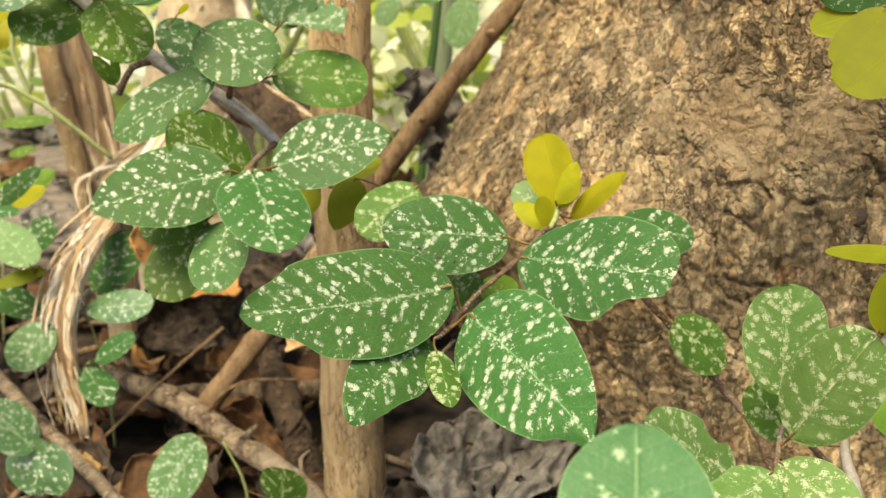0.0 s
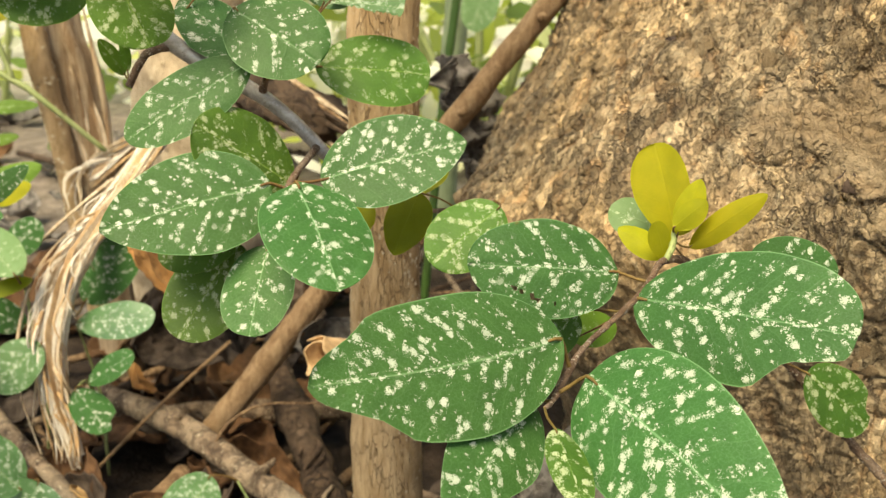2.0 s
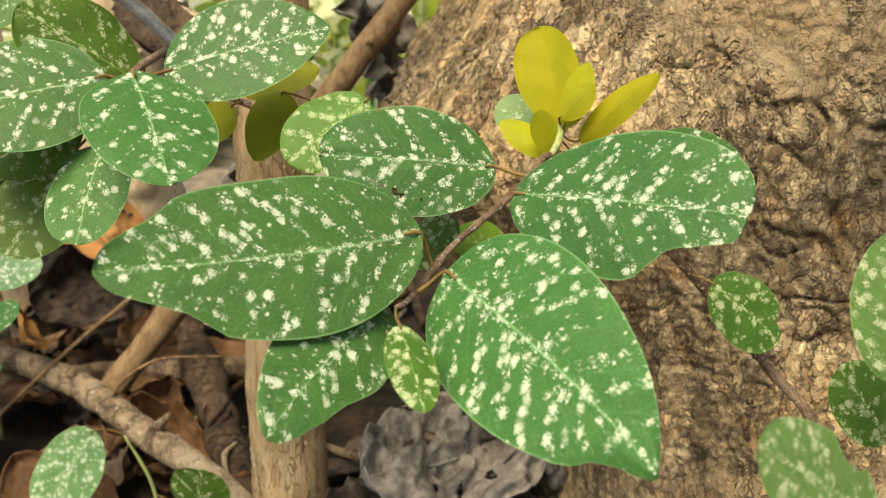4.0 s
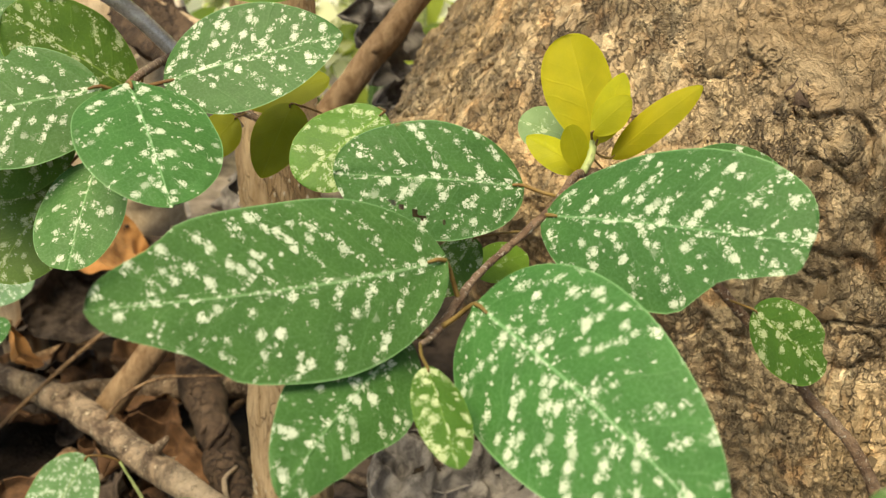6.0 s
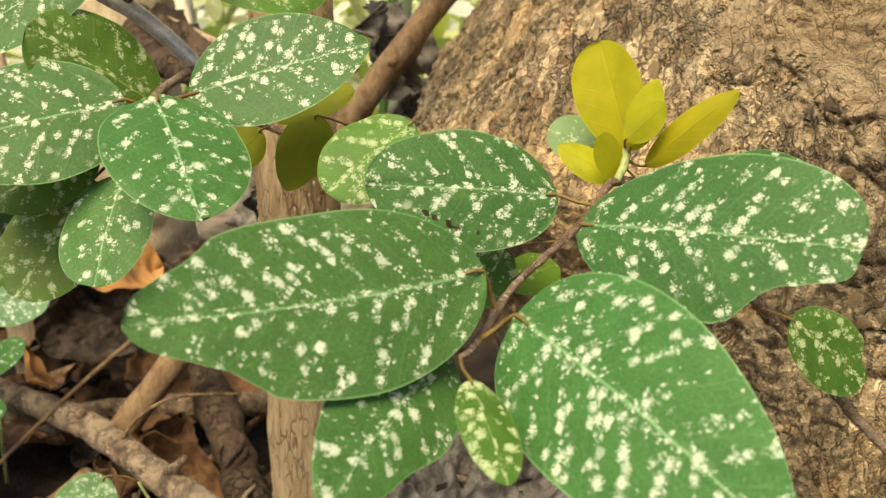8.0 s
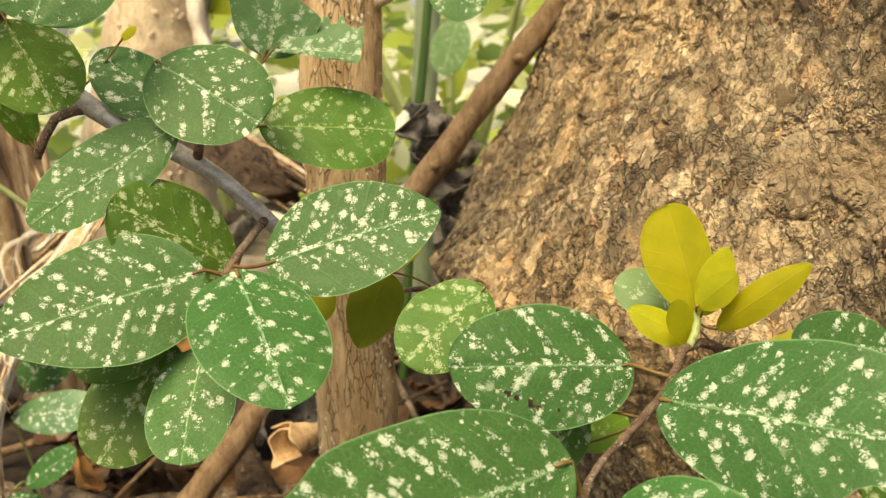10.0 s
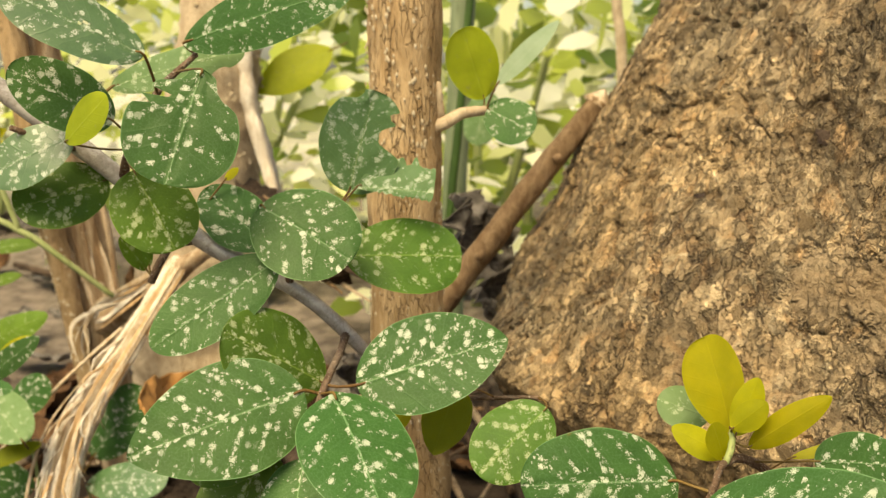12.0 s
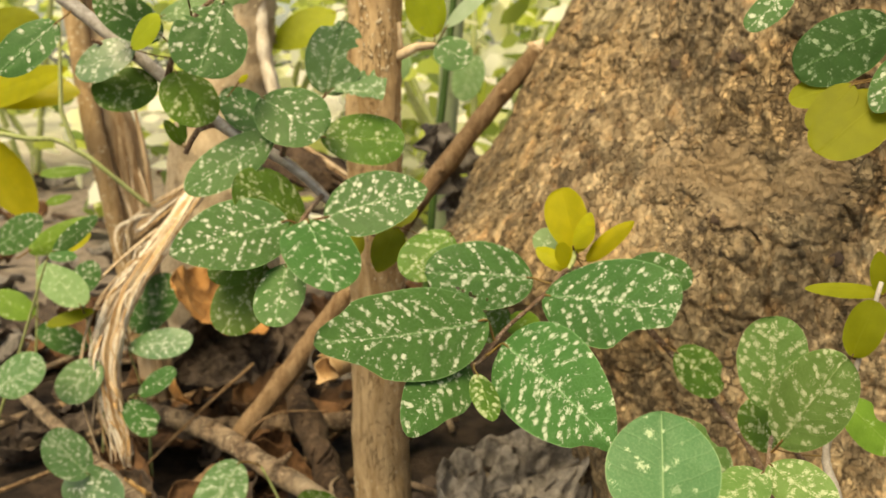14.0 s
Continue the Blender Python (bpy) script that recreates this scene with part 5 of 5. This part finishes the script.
leaf(side, (0.0700, 0.2000, 0.1542), (0.0444, 0.1880, 0.1737), (0.5719, -0.7721, 0.2770), 0.0156, PATCHED, q=.45, p=.5, bites=[(-1, .35, .12, .35)])
leaf(side, (0.0818, 0.2050, 0.1554), (0.0928, 0.1850, 0.1508), (-0.3923, -0.4057, 0.8255), 0.0151, PATCHED, q=.5, p=.5)
leaf(side, (0.0784, 0.2000, 0.1554), (0.0580, 0.1820, 0.1525), (0.1448, -0.3143, 0.9382), 0.0149, PATCHED, q=.5, p=.5)
leaf(side, (0.1034, 0.2550, 0.1379), (0.0921, 0.2580, 0.1543), (0.1733, -0.9406, 0.2919), 0.0153, OLIVE, q=.45, p=.5)
leaf(side, (0.1192, 0.2400, 0.1610), (0.1344, 0.2350, 0.1458), (0.0757, -0.9231, 0.3771), 0.0144, FRESH, q=.5, p=.5, bites=[(1, .5, .15, .5)])
leaf(side, (0.1221, 0.2450, 0.1749), (0.1276, 0.2430, 0.1943), (-0.7660, -0.6240, 0.1540), 0.0132, LIME, q=.45, p=.5)
leaf(side, (0.1225, 0.2450, 0.1704), (0.1121, 0.2430, 0.1769), (0.3439, -0.8991, 0.2707), 0.0052, LIME, q=.5, p=.5)
leaf(side, (0.1342, 0.2500, 0.1951), (0.1066, 0.2500, 0.1970), (0.0373, -0.8254, 0.5634), 0.0055, LIME, q=.6, p=.6)
leaf(side, (0.1324, 0.2500, 0.1942), (0.1303, 0.2500, 0.2095), (-0.0463, -0.9989, -0.0066), 0.0068, LIME, q=.6, p=.6)
leaf(side, (0.1448, 0.2850, 0.2841), (0.1096, 0.2800, 0.2671), (0.0332, -0.9753, 0.2182), 0.0233, DEEP, q=.45, p=.5)
leaf(side, (0.1387, 0.2700, 0.2602), (0.1135, 0.2650, 0.2402), (-0.3192, -0.7416, 0.5900), 0.0231, LIME, q=.42, p=.45)
leaf(side, (0.1285, 0.2800, 0.2632), (0.1085, 0.2800, 0.2570), (-0.1515, -0.8605, 0.4865), 0.0117, LIME, q=.5, p=.5)
leaf(side, (0.1282, 0.2750, 0.2629), (0.1130, 0.2720, 0.2477), (-0.3934, -0.7438, 0.5404), 0.0126, LIME, q=.5, p=.5)
leaf(side, (0.1422, 0.2700, 0.2742), (0.1311, 0.2620, 0.2539), (-0.5547, -0.6247, 0.5496), 0.0122, SPECKLED, q=.5, p=.5)
leaf(side, (0.1075, 0.2820, 0.2953), (0.0905, 0.2750, 0.2811), (-0.1680, -0.7902, 0.5894), 0.0108, SPECKLED, q=.45, p=.5)
branch(side, "twig", [(0.1215, 0.232, 0.1084, 0.0014), (0.080, 0.165, 0.120, 0.0010), (0.0346, 0.1076, 0.1762, 0.0008), (0.0256, 0.1026, 0.1882, 0.0007)], SIDETWIG, rough=0.1)
leaf(side, (0.0246, 0.1036, 0.1898), (0.0259, 0.1142, 0.2075), (-0.12, -0.85, 0.52), 0.0205, DARK, q=.58, p=.5, bend=.04)


def seedling(base, hub, label):
    s = thing("speckled_seedling", base, label, "seedling", "seedlings on the woodland floor")
    mid = ((base[0] + hub[0]) / 2 + 0.004, (base[1] + hub[1]) / 2, (base[2] + hub[2]) * 0.55)
    branch(s, "stalk", [(*base, 0.0009), (*mid, 0.0008), (*hub, 0.0006)], GREENSTEM, rough=0.1)
    return s


seed1 = seedling((-0.205, 0.53, 0), (-0.2125, 0.523, 0.092), "young plant with white-speckled leaves beside the torn fibres")
branch(seed1, "twig", [(-0.208, 0.528, 0.05, 0.001), (-0.207, 0.515, 0.063, 0.0008), (-0.2065, 0.502, 0.066, 0.0006)], GREENSTEM)
leaf(seed1, (-0.2115, 0.5200, 0.0939), (-0.1676, 0.5100, 0.1002), (-0.2586, -0.7642, 0.5909), 0.0207, GLOSSY, q=.45, p=.6)
leaf(seed1, (-0.2214, 0.5600, 0.0920), (-0.1908, 0.5600, 0.1302), (-0.2034, -0.9654, 0.1630), 0.0291, SPECKLED, q=.45, p=.5)
leaf(seed1, (-0.2006, 0.5000, 0.0679), (-0.1764, 0.5000, 0.0851), (-0.2595, -0.8939, 0.3654), 0.0133, SPECKLED, q=.45, p=.6)
leaf(seed1, (-0.2074, 0.5000, 0.0644), (-0.1886, 0.4900, 0.0463), (0.4047, -0.5536, 0.7279), 0.0203, SPECKLED, q=.45, p=.5, bites=[(1, .9, .1, .5)])
seed2 = seedling((-0.235, 0.52, 0), (-0.232, 0.515, 0.098), "young plant with speckled and plain pale green leaves")
branch(seed2, "twig", [(-0.232, 0.515, 0.09, 0.001), (-0.236, 0.52, 0.112, 0.0008), (-0.245, 0.535, 0.126, 0.0006)], GREENSTEM)
leaf(seed2, (-0.2222, 0.5000, 0.0891), (-0.2458, 0.4900, 0.0707), (0.0032, -0.8807, 0.4736), 0.0256, MOTTLED, q=.45, p=.5)
leaf(seed2, (-0.2377, 0.5200, 0.0922), (-0.2633, 0.5100, 0.1090), (0.5864, -0.6210, 0.5201), 0.0192, SPECKLED, q=.5, p=.5)
leaf(seed2, (-0.2312, 0.5000, 0.1252), (-0.2627, 0.5250, 0.1471), (0.2241, -0.4660, 0.8559), 0.0251, PALE, q=.6, p=.5)
leaf(seed2, (-0.2273, 0.5100, 0.1205), (-0.2538, 0.5000, 0.1133), (0.1581, -0.8174, 0.5540), 0.0090, LIME, q=.6, p=.6)
leaf(seed2, (-0.2578, 0.5500, 0.1211), (-0.2377, 0.5500, 0.1410), (-0.1637, -0.9726, 0.1654), 0.0187, SPECKLED, q=.45, p=.5)
leaf(seed2, (-0.3052, 0.6000, 0.1396), (-0.2546, 0.6000, 0.1627), (-0.1546, -0.9280, 0.3390), 0.0190, FRESH, q=.6, p=.5)
leaf(seed2, (-0.3193, 0.5800, 0.1457), (-0.2799, 0.5700, 0.1678), (-0.3288, -0.9297, 0.1658), 0.0233, SPECKLED, q=.5, p=.5)
leaf(seed2, (-0.2875, 0.5600, 0.1028), (-0.3164, 0.5600, 0.1187), (0.3493, -0.6870, 0.6372), 0.0206, FRESH, q=.5, p=.5)
seed3 = seedling((-0.20, 0.432, 0), (-0.201, 0.428, 0.053), "low young plant with round speckled leaves in the litter")
leaf(seed3, (-0.1970, 0.4250, 0.0546), (-0.2079, 0.4200, 0.0280), (-0.0858, -0.9722, 0.2178), 0.0361, GLOSSY, q=.42, p=.42, bites=[(1, .93, .1, .5)])
leaf(seed3, (-0.2048, 0.4250, 0.0506), (-0.2240, 0.4200, 0.0763), (0.7222, -0.5378, 0.4349), 0.0254, MOTTLED, q=.45, p=.5)
leaf(seed3, (-0.2741, 0.4700, 0.0832), (-0.2436, 0.4700, 0.1004), (-0.2151, -0.8988, 0.3819), 0.0249, MOTTLED, q=.45, p=.5)
seed4 = seedling((-0.10, 0.43, 0), (-0.112, 0.431, 0.052), "low young plant with oval speckled leaves beside fallen branch")
leaf(seed4, (-0.1229, 0.4280, 0.0562), (-0.1441, 0.4200, 0.0229), (-0.2270, -0.9043, 0.3616), 0.0282, MOTTLED, q=.42, p=.5)
leaf(seed4, (-0.0790, 0.4100, 0.0277), (-0.0766, 0.4050, 0.0501), (-0.2474, -0.9508, -0.1865), 0.0249, OLIVE, q=.42, p=.5)
seed5 = seedling((-0.31, 0.50, 0), (-0.238, 0.472, 0.160), "slender young plant with narrow speckled leaves")
leaf(seed5, (-0.2336, 0.4700, 0.1649), (-0.2023, 0.4600, 0.1875), (-0.3334, -0.9417, 0.0445), 0.0106, SPECKLED, q=.6, p=.6)
leaf(seed5, (-0.2360, 0.4700, 0.1637), (-0.2156, 0.4600, 0.1646), (-0.3758, -0.7153, 0.5892), 0.0075, SPECKLED, q=.6, p=.6)
leaf(seed5, (-0.2669, 0.5600, 0.1481), (-0.2448, 0.5600, 0.1594), (-0.1540, -0.9412, 0.3008), 0.0113, YOUNG, q=.6, p=.6)
seed6 = seedling((-0.365, 0.725, 0), (-0.35, 0.722, 0.20), "small pale green young plant on bare soil")
leaf(seed6, (-0.3447, 0.7200, 0.1806), (-0.3012, 0.7200, 0.1841), (-0.0353, -0.8981, 0.4383), 0.0104, FRESH, q=.7, p=.6)
leaf(seed6, (-0.3409, 0.7200, 0.1563), (-0.3181, 0.7200, 0.1621), (-0.0974, -0.9183, 0.3838), 0.0086, FRESH, q=.7, p=.6)
leaf(seed6, (-0.3042, 0.7200, 0.2110), (-0.3189, 0.7200, 0.2153), (0.1494, -0.8445, 0.5143), 0.0075, FRESH, q=.7, p=.6)
leaf(stem, (-0.0156, 0.4370, 0.2836), (-0.0241, 0.4320, 0.3097), (0.3713, -0.9267, -0.0574), 0.0214, SPRING, q=.42, p=.5)
leaf(stem, (-0.0097, 0.4500, 0.2885), (0.0184, 0.4700, 0.3144), (0.0124, -0.7986, 0.6018), 0.0088, GLAUCOUS, q=.7, p=.6)
leaf(stem, (-0.0148, 0.4320, 0.2799), (0.0020, 0.4260, 0.2710), (-0.0672, -0.8807, 0.4689), 0.0189, SPECKLED, q=.45, p=.45)
leaf(stem, (-0.0397, 0.8000, 0.2779), (-0.0543, 0.8000, 0.2549), (-0.2738, -0.9460, 0.1736), 0.0205, PALE, q=.5, p=.5)
leaf(stem, (0.0239, 0.8800, 0.2796), (0.0111, 0.8800, 0.2339), (-0.3785, -0.9195, 0.1064), 0.0339, PALE, q=.5, p=.5)
leaf(stem, (-0.0996, 0.7700, 0.3141), (-0.1561, 0.7600, 0.2837), (-0.0186, -0.9389, 0.3437), 0.0318, SPRING, q=.8, p=.7)

gold = thing("yellow_leaf_plant", (-0.40, 0.62, 0), "young plant with broad yellow-green leaves at the clearing", "plant")
branch(gold, "stalk", [(-0.40, 0.62, -0.01, 0.002), (-0.39, 0.625, 0.15, 0.0018), (-0.375, 0.63, 0.25, 0.0014), (-0.36, 0.63, 0.31, 0.001)], GREENSTEM)
leaf(gold, (-0.3522, 0.6300, 0.2558), (-0.2672, 0.6200, 0.2500), (-0.0758, -0.8974, 0.4347), 0.0326, YOUNG, q=.7, p=.6)
leaf(gold, (-0.3477, 0.6300, 0.2195), (-0.3080, 0.6200, 0.1587), (0.5631, -0.6734, 0.4790), 0.0355, YOUNG, q=.7, p=.6)
leaf(gold, (-0.3494, 0.6400, 0.2917), (-0.2955, 0.6300, 0.3030), (-0.2187, -0.9559, 0.1963), 0.0261, LIME, q=.7, p=.6)
leaf(gold, (-0.3488, 0.6200, 0.2402), (-0.2668, 0.6000, 0.2678), (-0.2854, -0.9441, 0.1648), 0.0213, YOUNG, q=.7, p=.6)

vine = thing("green_vine", (-0.33, 0.60, 0), "smooth pale green vine stem crossing the broken stem", "vine")
limb("stalk", [(-0.42, 0.60, -0.01, 0.0024), (-0.36, 0.60, 0.20, 0.0022), (-0.2916, 0.60, 0.2192, 0.0018), (-0.2635, 0.60, 0.2102, 0.0019), (-0.2466, 0.60, 0.1975, 0.0017), (-0.22, 0.61, 0.17, 0.0015)], GREENSTEM, vine, rough=0.05)
limb("side_stalk", [(-0.2655, 0.60, 0.211, 0.0016), (-0.2732, 0.60, 0.2369, 0.0016), (-0.2731, 0.60, 0.2475, 0.0015), (-0.27, 0.60, 0.30, 0.001)], GREENSTEM, vine, rough=0.05)
tagged(limb("green_cane", [(-0.012, 0.95, -0.01, 0.0115), (-0.0038, 0.95, 0.198, 0.0115), (0.0012, 0.95, 0.27, 0.0115), (0.02, 0.95, 0.6, 0.011)], GREYCANE, sides=16, rough=0.02), "upright grey-green cane behind the brown stick", "cane")
tagged(limb("green_stalk", [(-0.030, 0.82, -0.01, 0.0040), (-0.0139, 0.82, 0.1865, 0.0038), (-0.0052, 0.82, 0.262, 0.0036), (0.02, 0.82, 0.5, 0.003)], DARKGREENSTEM, sides=10, rough=0.03), "thin dark green stalk before the pale cane", "stalk")
tagged(limb("pale_cane", [(0.175, 1.0, -0.01, 0.006), (0.1652, 1.0, 0.2976, 0.0055), (0.158, 1.0, 0.375, 0.005), (0.15, 1.0, 0.6, 0.004)], PALEBARK, sides=10, rough=0.05), "thin pale upright cane behind the trunk edge", "cane")


# ---- foliage behind ----
def bush(place, size, count, leaf_len, seed, label):
    """A far bush: thin stems and a loose crown of many small bent leaves."""
    rnd = random.Random(seed)
    b = thing("background_bush", place, label, "bush", "bushes behind the clearing")
    x0, y0, z0 = place
    for i in range(4):
        tx, ty = x0 + rnd.uniform(-0.6, 0.6) * size[0], y0 + rnd.uniform(-0.5, 0.5) * size[1]
        limb("stem", [(x0 + rnd.uniform(-0.06, 0.06), y0, -0.01, 0.008), ((x0 + tx) / 2, (y0 + ty) / 2, size[2] * 0.5, 0.006), (tx, ty, size[2] * rnd.uniform(0.8, 1.05), 0.003)], GREENSTEM, b, sides=6, step=0.05)
    verts, faces = [], []
    for i in range(count):
        a, r = rnd.uniform(0, 6.28), math.sqrt(rnd.random())
        c = Vector((x0 + size[0] * r * math.cos(a), y0 + size[1] * r * math.sin(a), size[2] * (0.04 + rnd.random() ** 0.8)))
        if noise.noise(c * 5 + Vector((seed, 0, 0))) < -0.05:
            continue
        ax = Vector((rnd.gauss(0, 1), rnd.gauss(0, 1), rnd.gauss(-0.1, 0.5))).normalized()
        nm = Vector((rnd.gauss(0, 0.6), rnd.gauss(-0.8, 0.5), 0.75)).normalized()
        sd_ = ax.cross(nm).normalized()
        nm = sd_.cross(ax)
        l = leaf_len * rnd.uniform(0.5, 1.2)
        w = l * rnd.uniform(0.22, 0.32)
        o = len(verts)
        verts += [c, c + ax * l * 0.3 + sd_ * w + nm * l * 0.04, c + ax * l * 0.7 + sd_ * w * 0.8, c + ax * l - nm * l * 0.08, c + ax * l * 0.7 - sd_ * w * 0.8, c + ax * l * 0.3 - sd_ * w + nm * l * 0.04, c + ax * l * 0.5 + nm * l * 0.02]
        faces += [(o + k, o + (k + 1) % 6, o + 6) for k in range(6)]
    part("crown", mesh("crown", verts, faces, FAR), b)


bush((0.04, 1.25, 0), (0.26, 0.22, 0.36), 700, 0.045, 1, "light green bush with small leaves tinted pale as sunlit")
bush((0.12, 1.62, 0), (0.34, 0.20, 0.46), 620, 0.085, 9, "yellow-green bush with broad leaves tinted pale as sunlit")
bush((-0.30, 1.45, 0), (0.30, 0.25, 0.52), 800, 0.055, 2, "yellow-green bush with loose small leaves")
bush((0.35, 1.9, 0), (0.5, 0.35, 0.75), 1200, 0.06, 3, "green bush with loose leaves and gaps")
bush((-0.95, 2.1, 0), (0.6, 0.4, 0.8), 1300, 0.065, 4, "yellow-green bush with loose leaves tinted pale as sunlit")
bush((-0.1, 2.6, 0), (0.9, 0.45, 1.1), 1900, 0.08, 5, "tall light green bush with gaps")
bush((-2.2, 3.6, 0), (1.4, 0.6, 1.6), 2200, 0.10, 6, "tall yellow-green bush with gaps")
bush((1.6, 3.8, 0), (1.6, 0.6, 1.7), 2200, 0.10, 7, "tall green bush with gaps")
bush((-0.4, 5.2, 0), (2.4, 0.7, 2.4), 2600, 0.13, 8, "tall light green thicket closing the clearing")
